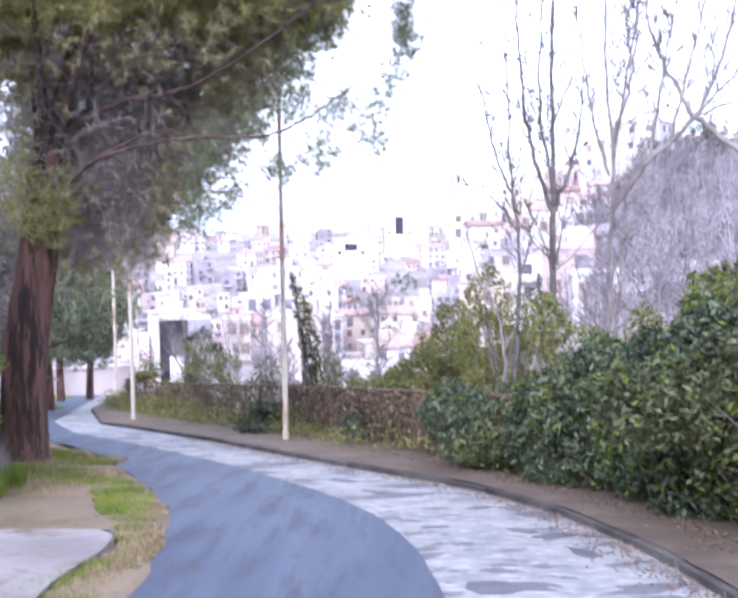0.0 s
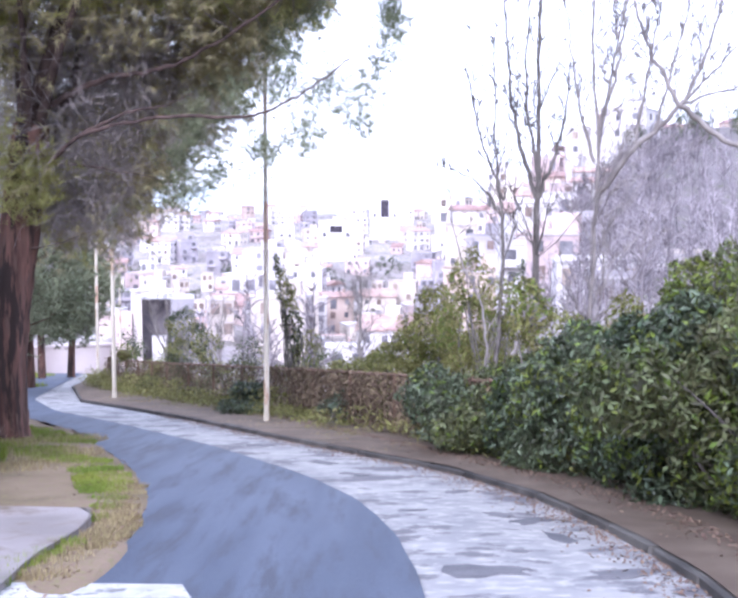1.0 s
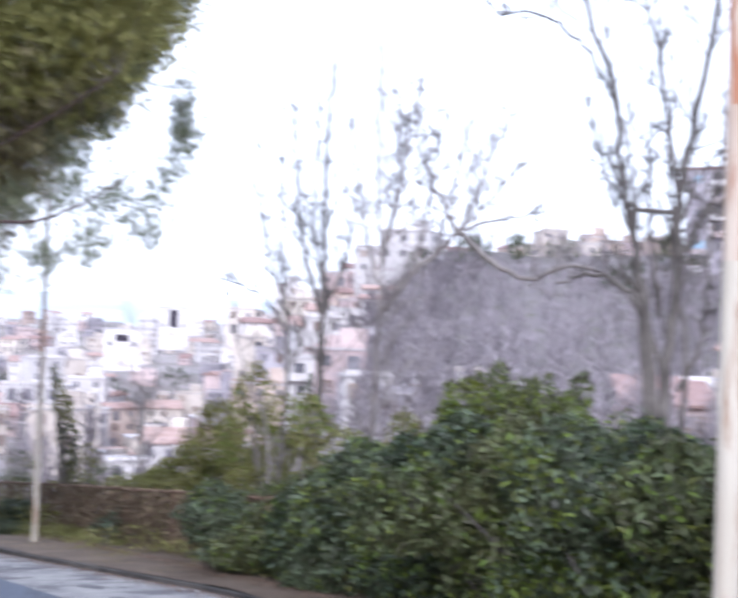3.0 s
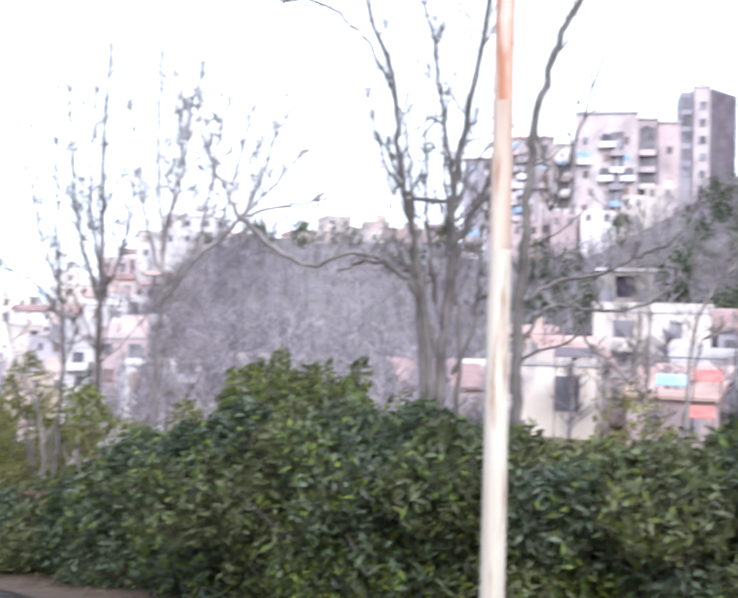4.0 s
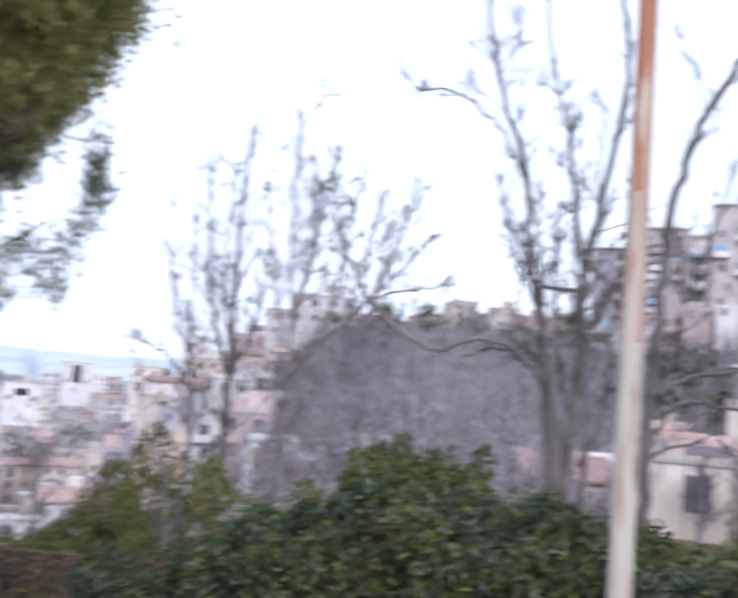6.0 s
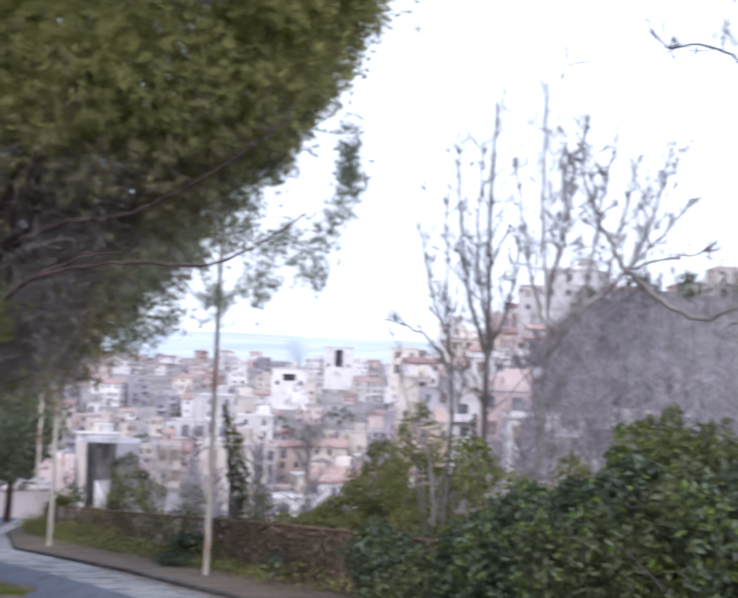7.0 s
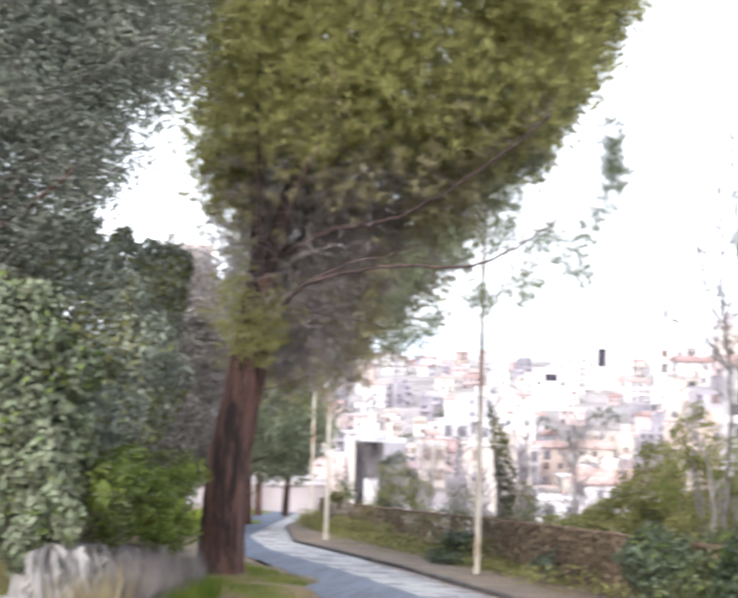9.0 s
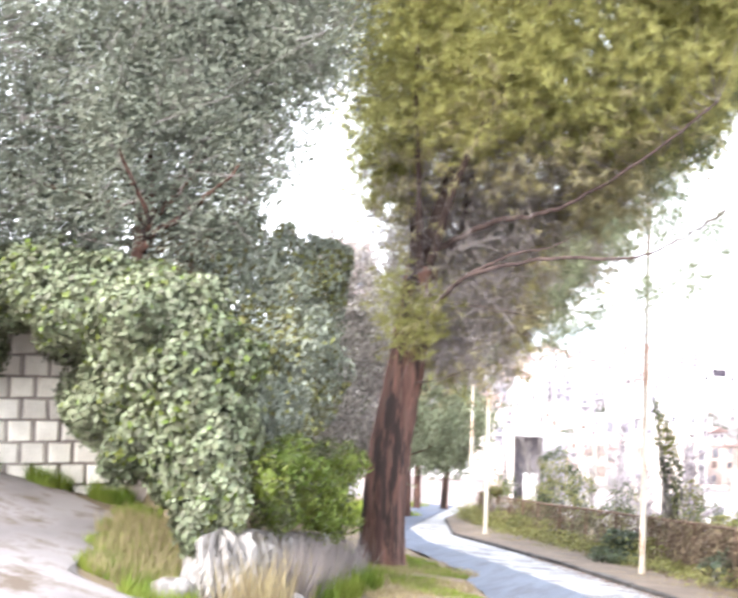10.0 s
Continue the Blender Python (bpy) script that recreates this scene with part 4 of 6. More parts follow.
bare_tree("slender crooked bare tree before the houses", [
    ([P(-39.2, -9, 17), P(-39.6, -1, 17), P(-39.4, 3, 17), P(-38.8, 6, 17)], 0.045, 0.012),
    ([P(-41.5, -9, 17), P(-41.8, -1, 17), P(-43.2, 2.5, 17), P(-45.6, 4.5, 17)], 0.04, 0.012),
    ([P(-42.0, -3.0, 17), P(-42.3, -0.8, 17), P(-43.6, -0.1, 17), P(-44.7, 1.4, 17)], 0.025, 0.01),
    ([P(-39.4, -4.0, 17), P(-38.8, -2.8, 17), P(-39.1, 0.4, 17), P(-38.2, 4.5, 17)], 0.025, 0.01)], 305, twigs=(5, 5, 4), side_len=0.3)
bare_tree("young bare tree among the bushes", [
    ([P(-7.4, -10, 17.5), P(-7.3, -6, 17.5), P(-6.0, -2.6, 17.5), P(-5.3, 1.5, 17.5)], 0.035, 0.008),
    ([P(-8.8, -8, 17.5), P(-9.6, -5.5, 17.5), P(-10.6, -3.5, 17.5)], 0.03, 0.008)], 306, twigs=(3, 3, 3), side_len=0.2)
bare_tree("grey bare tree beyond the fence", [
    ([P(-0.4, -11, 36), P(-0.4, -7, 36), P(-0.5, -3.6, 36)], 0.10, 0.02)], 307, twigs=(10, 6, 6), side_len=0.5)
bare_tree("grey bare tree beyond the fence", [
    ([P(7.2, -11, 42), P(7.4, -8, 42), P(7.2, -5.0, 42)], 0.09, 0.02)], 308, twigs=(8, 6, 6), side_len=0.5)

bare_tree("grey bare tree before the open bay", [
    ([P(10.2, -10, 56), P(10.1, -8, 56), P(10.3, -4.6, 56)], 0.10, 0.02),
    ([P(10.1, -8.5, 56), P(10.9, -6.5, 56), P(11.2, -5.0, 56)], 0.06, 0.015)], 309, twigs=(9, 6, 6), side_len=0.5)

# ---------------------------------------------------------------- the great pine


def tufts(centres, rr, blades, length, width, upward=0.5):
    """Bunches of thin needles, one narrow triangle each."""
    n = len(centres)
    c = np.repeat(centres, blades, 0)
    d = rand_dirs(rr, n * blades)
    d[:, 2] += upward
    d /= np.linalg.norm(d, axis=1)[:, None]
    s = np.cross(d, rand_dirs(rr, n * blades))
    s /= np.linalg.norm(s, axis=1)[:, None] + 1e-9
    ln = (length * rr.uniform(0.6, 1.2, n * blades))[:, None]
    v = np.stack([c - s * width / 2, c + s * width / 2, c + d * ln], 1).reshape(-1, 3)
    f = np.arange(len(v)).reshape(-1, 3)
    return v, f


def big_pine():
    rr = np.random.default_rng(41)
    base = np.array([-6.02, 17.5, gz(-6.02, 17.5) - 0.05])
    t = thing("pine_tree", "large leaning pine with reddish bark and a broad yellow-green crown", "tree", "", base)
    view = np.array([-math.sin(radians(18)), math.cos(radians(18))])     # from the road mouth to the tree
    right = np.array([view[1], -view[0]])

    def W(lat, dep, z):
        q = np.array([-6.02, 17.5]) + right * lat + view * dep
        return np.array([q[0], q[1], z]) - base
    def Q(az, el, d):
        return np.array(P(az, el, d)) - base
    trunk = curve([W(0, 0, base[2]), W(0.02, 0, -1.9), W(0.12, 0, -0.4), W(0.38, 0, 1.2), W(0.62, 0, 3.0)], 8)
    rad = np.interp(np.linspace(0, 1, len(trunk)), [0, 0.08, 0.3, 1], [0.56, 0.45, 0.39, 0.29])
    tv, tf = tube(trunk, rad, 44)
    ang = np.tile(np.arange(44) / 2, len(trunk))
    bark = 1 + 0.05 * np.sin(ang * 2 * np.pi * 7 / 22 + tv[:, 2] * 0.5) + 0.03 * rr.normal(size=len(tv))
    cen = np.repeat(trunk, 44, 0)
    part("trunk", mesh_of("trunk", cen + (tv - cen) * bark[:, None], tf, M_PINEBARK, True), t)
    limbs = [
        ([W(0.55, 0, 2.7), W(0.5, 0.1, 4.2), W(0.4, 0.2, 6.5), W(0.6, 0.4, 8.6), W(0.8, 0.6, 10)], 0.24, 0.05),
        ([W(0.6, 0, 2.9), W(1.1, -0.5, 4.6), W(1.9, -0.9, 6.4), W(2.6, -1.2, 8.4), W(3.0, -1.4, 9.8)], 0.22, 0.05),
        ([W(0.5, 0, 2.2), W(1.3, 0.4, 3.6), W(1.6, 0.6, 4.9), W(2.9, 1.2, 7.5), W(4.2, 1.4, 10)], 0.16, 0.04),
        ([W(0.9, -0.4, 3.3), Q(13.2, 6.9, 17.4), Q(11.0, 7.3, 17.0), Q(8.6, 8.2, 16.8), Q(4.7, 10.7, 16.6), Q(1.4, 13.2, 16.6)], 0.085, 0.03),
        ([W(0.6, -0.1, 2.0), Q(14.6, 3.8, 17.0), Q(10.6, 4.9, 16.6), Q(6.7, 5.0, 16.3), Q(5.1, 5.15, 16.2), Q(3.0, 6.2, 16.1), Q(1.2, 7.4, 16.1), Q(0.1, 8.3, 16.2)], 0.055, 0.022),
        ([Q(14.4, 4.0, 17.0), Q(12.2, 5.1, 16.6), Q(10.2, 5.5, 16.2), Q(8.8, 6.2, 16.0)], 0.045, 0.012),
        ([W(0.6, 0, 2.6), W(0.5, -1.0, 4.2), W(0.4, -2.0, 6.5), W(0.7, -2.6, 9)], 0.11, 0.03),
        ([W(0.7, 0, 2.8), W(1.2, -1.6, 4.5), W(2.2, -3.0, 6.5), W(3.4, -3.6, 9)], 0.13, 0.03),
        ([W(0.35, -0.2, 0.9), W(0.9, -0.4, 1.0), W(1.5, -0.5, 1.2)], 0.035, 0.01),
        ([W(0.6, -0.1, 2.4), W(1.6, -0.7, 2.3), W(2.6, -1.2, 2.1)], 0.05, 0.012)]
    for pts, r0, r1 in limbs:
        c = curve(pts, 7, 0.012, rr)
        part("limb", tubes_mesh("limb", [tube(c, r1 * 0.6 + (r0 * 0.72 - r1 * 0.6) * (1 - np.linspace(0, 1, len(c))) ** 1.5, 9)], M_LIMB), t)
    # crown: lumps on an envelope whose centre moves out over the road as it rises
    Z = [0.9, 2.0, 3.2, 4.6, 6.2, 8.0, 9.2, 10.4, 11.2]
    C = [1.3, 1.4, 1.7, 2.2, 2.6, 2.95, 3.0, 3.0, 3.0]
    R = [0.45, 1.25, 2.0, 2.7, 3.5, 4.15, 4.3, 3.5, 1.4]
    lumps, old, thin = [], [], []
    for _ in range(1450):
        z = rr.uniform(1.0, 11.2)
        a = rr.uniform(0, 2 * np.pi)
        k = rr.uniform(0.2, 1.0) ** 0.45 if z < 9.4 else rr.uniform(0, 1)
        r = np.interp(z, Z, R) * k
        lat, dep = np.interp(z, Z, C) + r * math.cos(a), r * math.sin(a)
        p = W(lat, dep, z)
        if z < 5.6 and dep < 0.4 and lat < np.interp(z, Z, C) + 0.72 * np.interp(z, Z, R) and lat > -0.2:
            continue        # open under the crown, towards the drive
        if z < 6.6 and lat > np.interp(z, Z, C) + 0.3 * np.interp(z, Z, R) and rr.random() < 0.72:
            if z < 4.6 and rr.random() < 0.7:
                old.append(p)
            else:
                thin.append(p)
            continue
        (old if z < 5.4 and (k < 0.88 or rr.random() < 0.3) else lumps).append(p)
    for _ in range(190):        # the outer edge over the road
        z = rr.uniform(5.0, 9.6)
        a = radians(rr.uniform(-50, 40))
        r = np.interp(z, Z, R) * rr.uniform(0.85, 1.03)
        lumps.append(W(np.interp(z, Z, C) + r * math.cos(a), r * math.sin(a), z))
    for _ in range(680):        # the near face of the crown
        z = rr.uniform(5.0, 10.2)
        a = radians(rr.uniform(-175, -5))
        r = np.interp(z, Z, R) * rr.uniform(0.45, 1.0)
        lumps.append(W(np.interp(z, Z, C) + r * math.cos(a), r * math.sin(a), z))
    for _ in range(430):        # dry foliage behind the limbs, mostly in the shade-toned needle colour
        z = rr.uniform(1.5, 6.2)
        a = radians(rr.uniform(5, 175))
        r = np.interp(z, Z, R) * rr.uniform(0.2, 0.95)
        old.append(W(np.interp(z, Z, C) + r * math.cos(a), 0.3 + r * math.sin(a) * 0.8, z))
    for _ in range(24):         # foliage left of the main limb, over the bank
        lumps.append(W(rr.uniform(-0.35, 0.35), rr.uniform(-0.7, 0.4), rr.uniform(4.2, 5.9)))
    brown = []
    for _ in range(230):        # browned foliage hanging at the lower edge and over the near side
        z = rr.uniform(2.0, 6.0)
        a = radians(rr.uniform(-60, 60)) if rr.random() < 0.7 else radians(rr.uniform(-150, -40))
        r = np.interp(z, Z, R) * rr.uniform(0.55, 0.98)
        if math.sin(a) < -0.6 and z < 4.4:
            continue
        brown.append(W(np.interp(z, Z, C) + r * math.cos(a), r * math.sin(a), z))
    g_c, o_c, s_c, b_c = [], [], [], []
    for p in brown:
        b_c.append(p + rr.normal(0, 1, (14, 3)) * [0.26, 0.26, 0.3] - [0, 0, 0.1])
    for p in lumps:
        n = rr.integers(14, 22)
        g_c.append(p + rr.normal(0, 1, (n, 3)) * [0.28, 0.28, 0.22])
    for p in old:
        n = rr.integers(10, 20)
        (b_c if rr.random() < 0.38 else o_c).append(p + rr.normal(0, 1, (n, 3)) * [0.32, 0.32, 0.3])
    # hanging sprays at the outer tip, and a tuft on the trunk
    for lat, dep, z, n in [(6.72, -1.1, 5.3, 26), (6.78, -1.1, 4.75, 22), (6.45, -1.3, 4.2, 18), (6.1, -1.5, 3.75, 14), (5.6, -2.0, 3.4, 10), (5.9, -1.9, 3.1, 14), (4.9, -2.0, 2.8, 22), (4.2, -1.8, 2.6, 22), (3.8, -1.7, 3.4, 26), (4.6, -1.6, 4.2, 30), (5.2, -1.3, 5.0, 30), (6.75, -1.1, 5.75, 12), (3.0, -1.4, 2.5, 26), (3.4, -1.6, 2.2, 22), (2.9, -1.3, 1.9, 22), (4.5, -1.9, 3.6, 22), (5.2, -2.0, 3.5, 22), (3.2, -1.5, 3.0, 26), (5.0, -1.2, 5.6, 30), (4.4, -1.2, 5.0, 30), (6.0, -1.2, 6.6, 34), (6.6, -1.1, 7.6, 36), (5.6, -1.2, 6.0, 34), (5.9, -1.1, 7.2, 24), (6.7, -1.1, 5.0, 20)]:
        s_c.append(W(lat, dep, z) + rr.normal(0, 1, (int(n * (2.6 if lat > 5.9 else 3.6)), 3)) * ([0.13, 0.13, 0.19] if lat > 5.9 else [0.19, 0.19, 0.22]))
    for lat, dep, z, n in [(0.3, -0.55, 2.0, 60), (0.75, -0.6, 2.3, 60), (0.1, -0.5, 2.5, 40), (0.55, -0.6, 1.7, 40)]:
        g_c.append(W(lat, dep, z) + rr.normal(0, 1, (n, 3)) * [0.26, 0.2, 0.26])
    crown = part("crown", mesh_of("crown", *tufts(np.concatenate(g_c), rr, 19, 0.21, 0.016), M_PINE), t, kind="stuff")
    for p in thin:
        s_c.append(p + rr.normal(0, 1, (7, 3)) * [0.24, 0.24, 0.2])
    part("outer_spray", mesh_of("outer_spray", *tufts(np.concatenate(s_c), rr, 13, 0.22, 0.010), M_PINE_FAR), t, "thin hanging needle sprays", "stuff")
    part("inner_needles", mesh_of("inner_needles", *tufts(np.concatenate(o_c), rr, 16, 0.22, 0.016, -0.3), M_PINE_OLD_SHADE), t, "dry inner needles, coloured grey-lilac for the crown's shade", "stuff")
    part("browned_needles", mesh_of("browned_needles", *tufts(np.concatenate(b_c), rr, 16, 0.22, 0.015, -0.5), M_PINE_BROWN), t, "browned needles hanging low in the crown", "stuff")
    tw = []
    mains = [curve(p, 7) for p, _, _ in limbs]
    for p in lumps + old:
        m = mains[rr.integers(0, 7)]
        j = np.argmin(((m - p) ** 2).sum(1) + (m[:, 2] > p[2] + 0.3) * 9)
        if np.linalg.norm(m[j] - p) < 1.8:
            tw.append(tube(curve([m[j], (m[j] + p) / 2 + rr.normal(0, 0.15, 3) - [0, 0, 0.15], p], 4), np.linspace(0.009, 0.004, 9), 3))
    for _ in range(2500):        # fine dead twigs low in the crown
        z = rr.uniform(1.4, 5.8)
        a, k = rr.uniform(0, 2 * np.pi), rr.uniform(0.1, 0.85)
        r = np.interp(z, Z, R) * k
        p = W(np.interp(z, Z, C) + r * math.cos(a), r * math.sin(a), z)
        d = rand_dirs(rr, 1)[0] * [1, 1, 0.6] - [0, 0, 0.35]
        tw.append(tube([p, p + d * 0.4 + [0, 0, 0.05], p + d * 0.8 + rr.normal(0, 0.08, 3)], [0.005, 0.004, 0.002], 3))
    part("twig_mass", tubes_mesh("twig_mass", tw, M_TWIG), t, kind="stuff")


big_pine()


def small_pine(x, y, height, spread, seed, lean=0.0):
    rr = np.random.default_rng(seed)
    base = np.array([x, y, gz(x, y) - 0.05])
    t = thing("pine_tree", "distant dark green pine with a bare trunk beside the road", "tree", "roadside pines", base)
    top = np.array([lean, 0, height])
    tr = curve([(0, 0, 0), (lean * 0.2, 0, height * 0.3), (lean * 0.7, 0.1, height * 0.65), top], 6)
    part("trunk", tubes_mesh("trunk", [tube(tr, np.linspace(0.22, 0.06, len(tr)), 9)], M_PINEBARK), t)
    c = []
    for _ in range(120):
        z = rr.uniform(0.30, 1.0)
        r = spread * math.sin(math.pi * min(1, (z - 0.22) / 0.8)) ** 0.6 * math.sqrt(rr.random())
        a = rr.uniform(0, 2 * np.pi)
        c.append(np.array([lean * z + r * math.cos(a), r * math.sin(a), height * z]) + rr.normal(0, 1, (22, 3)) * 0.34)
    part("crown", mesh_of("crown", *tufts(np.concatenate(c), rr, 7, 0.34, 0.06), M_PINE_FAR), t, kind="stuff")
    for _ in range(14):
        z = rr.uniform(0.3, 0.9)
        a = rr.uniform(0, 2 * np.pi)
        j = int(z * (len(tr) - 1))
        e = tr[j] + np.array([math.cos(a), math.sin(a), 0.4]) * spread * 0.7
        part("limb", tubes_mesh("limb", [tube(curve([tr[j], (tr[j] + e) / 2, e], 4), np.linspace(0.06, 0.015, 9), 5)], M_PINEBARK), t)


small_pine(*pol(17.5, 42.5), 7.5, 2.3, 51)
small_pine(*pol(16.9, 55.0), 8.4, 2.6, 52)
small_pine(*pol(15.4, 57.0), 7.4, 2.2, 53, 0.5)
small_pine(*pol(19.5, 38.0), 7.5, 3.0, 54)
small_pine(*pol(22.5, 36.0), 7.0, 3.0, 55)

# ---------------------------------------------------------------- raised garden at the left: stone wall, rocks, ivy, olive


def stone_wall():
    a, b = np.array([-14.6, 10.9]), np.array([-9.4, 15.2])
    d = b - a
    L = float(np.linalg.norm(d))
    d = d / L
    yaw = math.atan2(d[1], d[0])
    wall = tagged(new("wall_garden"), "retaining wall of pale squared stone blocks, partly under ivy", "wall", kind="structure")
    wall.matrix_basis = Matrix.Translation((a[0], a[1], -1.25)) @ Matrix.Rotation(yaw, 4, "Z")
    H = 3.3
    part("mortar", mesh_of("mortar", *box(L / 2, 0.16, H / 2, L, 0.30, H), M_MORTAR), wall)
    rr = np.random.default_rng(61)
    kinds = []
    for k in range(5):
        bv, bf = box(0, 0, 0, 0.385, 0.10, 0.32, 0.03)
        bv = [(x + float(rr.normal(0, 0.008)), y + float(rr.normal(0, 0.01)), z * (1 - 0.05 * (y < -0.03)) + float(rr.normal(0, 0.006))) for x, y, z in bv]
        kinds.append(mesh_of("stone_block", bv, bf, M_STONE))
    for row in range(9):
        for col in range(17):
            x = col * 0.425 + (0.21 if row % 2 else 0) + 0.2
            if x > L - 0.2:
                continue
            ob = part("stone_block", kinds[int(rr.integers(0, 5))], wall)
            ob.location = (x, -0.02 + float(rr.normal(0, 0.008)), 0.19 + row * 0.355)
            ob.rotation_euler = (0, float(rr.normal(0, 0.012)), 0)
            ob.scale = (float(rr.uniform(0.9, 1.02)), 1, float(rr.uniform(0.94, 1.02)))


stone_wall()


def rock(x, y, sx, sy, sz, seed, sink=0.2):
    rr = np.random.default_rng(seed)
    bm = bmesh.new()
    bmesh.ops.create_icosphere(bm, subdivisions=3, radius=1.0)
    for q in bm.verts:
        n1 = noise.noise(q.co * 1.6 + Vector((seed, 0, 0))) * 0.35 + noise.noise(q.co * 4.0 + Vector((0, seed, 0))) * 0.12
        c = q.co.normalized() * (1 + n1)
        m = max(abs(c.x), abs(c.y), abs(c.z))
        c = c * (0.6 + 0.4 / m)
        q.co = Vector((c.x * sx / 2, c.y * sy / 2, c.z * sz / 2))
    me = bpy.data.meshes.new("rock")
    bm.to_mesh(me)
    bm.free()
    me.materials.append(M_ROCK)
    ob = new("rock", me)
    ob.location = (x, y, gz(x, y) + sz / 2 - sink)
    ob.rotation_euler = (0, 0, float(rr.uniform(0, 3)))
    return tagged(ob, "pale limestone boulder at the foot of the ivy bank", "rock", "garden bank rocks")


for i, (az, d, s, h) in enumerate([(30.4, 11.9, 0.5, 0.5), (27.4, 11.0, 0.4, 0.35), (23.6, 12.3, 0.35, 0.35), (21.6, 14.6, 0.5, 0.5)]):
    rock(*pol(az, d), s, s * 0.8, h, 70 + i)


def bank_wall():
    """A low rough retaining wall round the tip of the garden bank."""
    line = curve([(*pol(29.6, 12.6), 0), (*pol(28.9, 12.0), 0), (*pol(27.4, 11.9), 0), (*pol(25.6, 12.3), 0), (*pol(24.0, 13.1), 0), (*pol(22.6, 14.3), 0), (*pol(21.6, 16.0), 0)], 16)
    rr = np.random.default_rng(77)
    t = np.gradient(line, axis=0)
    t /= np.linalg.norm(t, axis=1)[:, None]
    v, f, m = [], [], 14
    for i, (p, q) in enumerate(zip(line, t)):
        ht = 0.82 + 0.12 * math.sin(i * 0.9) + 0.07 * math.sin(i * 2.3) - 0.25 * max(0.0, i / len(line) - 0.5)
        g = -SLOPE * p[1] - 0.15
        for k in range(m + 1):
            u = k / m
            face = min(1.0, u / 0.75)
            back = max(0.0, (u - 0.75) / 0.25)
            bulge = 0.03 * math.sin(i * 0.55 + face * 4) + 0.03 * math.sin(i * 1.7 + face * 7) + float(rr.normal(0, 0.018))
            out = 0.12 * (1 - face) + bulge - back * 0.45
            v.append((p[0] + q[1] * out, p[1] - q[0] * out, g + ht * face + 0.02 * back))
    for i in range(len(line) - 1):
        for k in range(m):
            a = i * (m + 1) + k
            f.append((a, a + 1, a + m + 2, a + m + 1))
    tagged(new("wall_bank", mesh_of("wall_bank", v, f, M_ROCK)), "rough pale weathered retaining wall under the ivy", "wall", kind="structure")


bank_wall()


def B(az, el, d, rx, ry, rz):
    return (P(az, el, d), (rx, ry, rz))


bush("ivy_mound", "thick mound of glossy green ivy smothering the garden wall", "ivy", [
    B(31.5, 0.4, 13.6, 1.0, 1.0, 0.8), B(34.5, 1.6, 14.6, 1.1, 1.0, 0.7), B(37.5, 2.6, 15.5, 1.1, 1.0, 0.65), B(29.6, -2.4, 13.0, 0.75, 0.8, 0.85), B(32.6, -2.6, 13.8, 0.75, 0.8, 0.85),
    B(28.9, -5.0, 12.8, 0.62, 0.6, 0.7), B(31.6, -5.2, 13.4, 0.6, 0.6, 0.65), B(34.0, -3.8, 14.2, 0.5, 0.5, 0.6), B(28.4, -7.8, 12.5, 0.45, 0.42, 0.55), B(30.2, -7.2, 12.9, 0.42, 0.4, 0.5), B(29.2, -9.6, 12.3, 0.32, 0.3, 0.42), B(27.4, -9.0, 12.3, 0.22, 0.2, 0.35)],
    520, (0.11, 0.08), M_IVY, 81, second=(M_LAUREL_Y, 0.10), foot=pol(29.5, 13.2), spread=0.6, stems=False)
bush("ivy_mound", "ivy hanging over the top of the stone wall", "ivy", [
    B(41.5, 2.0, 17.0, 1.2, 0.9, 0.9), B(38.4, 2.6, 17.4, 0.8, 0.7, 0.7), B(44.5, 1.5, 17.0, 1.3, 0.9, 1.1), B(36.0, 0.6, 17.2, 0.6, 0.6, 0.7), B(34.6, -2.6, 17.0, 0.5, 0.5, 0.8), B(40.4, -0.6, 17.0, 0.35, 0.4, 0.55), B(48, 1.5, 17.0, 1.3, 0.9, 1.2)],
    440, (0.10, 0.072), M_IVY, 82, foot=pol(39, 18.5), spread=0.6, stems=False)
bush("scrub", "grey-green tangled scrub on the garden bank", "shrub", [
    B(25.4, 1.0, 16.5, 0.9, 0.9, 1.0), B(24.0, -1.8, 15.5, 0.8, 0.8, 1.0), B(22.4, 4.0, 18, 0.45, 0.45, 0.6), B(27.4, 1.8, 16.5, 0.8, 0.8, 1.1), B(25.0, -4.5, 14.6, 0.6, 0.6, 0.7), B(24.6, 3.8, 17, 0.45, 0.45, 0.7), B(26.8, 4.4, 16.5, 0.55, 0.5, 0.7), B(27.2, -2.4, 14.8, 0.6, 0.6, 0.9), B(26.0, -4.4, 14.0, 0.5, 0.5, 0.6), B(23.2, 1.5, 17, 0.6, 0.6, 0.9), B(28.6, 4.6, 16.2, 0.6, 0.6, 0.6)],
    360, (0.12, 0.06), M_GREYLEAF, 83, second=(M_OLIVEBUSH, 0.3), foot=pol(25, 16.5), core=False)
bush("scrub", "pale grey half-bare scrub behind the bank", "shrub", [
    B(21.4, 1.5, 23, 1.2, 1.2, 1.8), B(20.6, -1.5, 22, 1.0, 1.0, 1.5), B(22.6, -1.0, 22, 1.1, 1.1, 1.6), B(21.0, -4.5, 21, 1.1, 1.0, 1.2)],
    230, (0.16, 0.07), M_SCRUB, 84, foot=pol(21.5, 22.5), core=False)
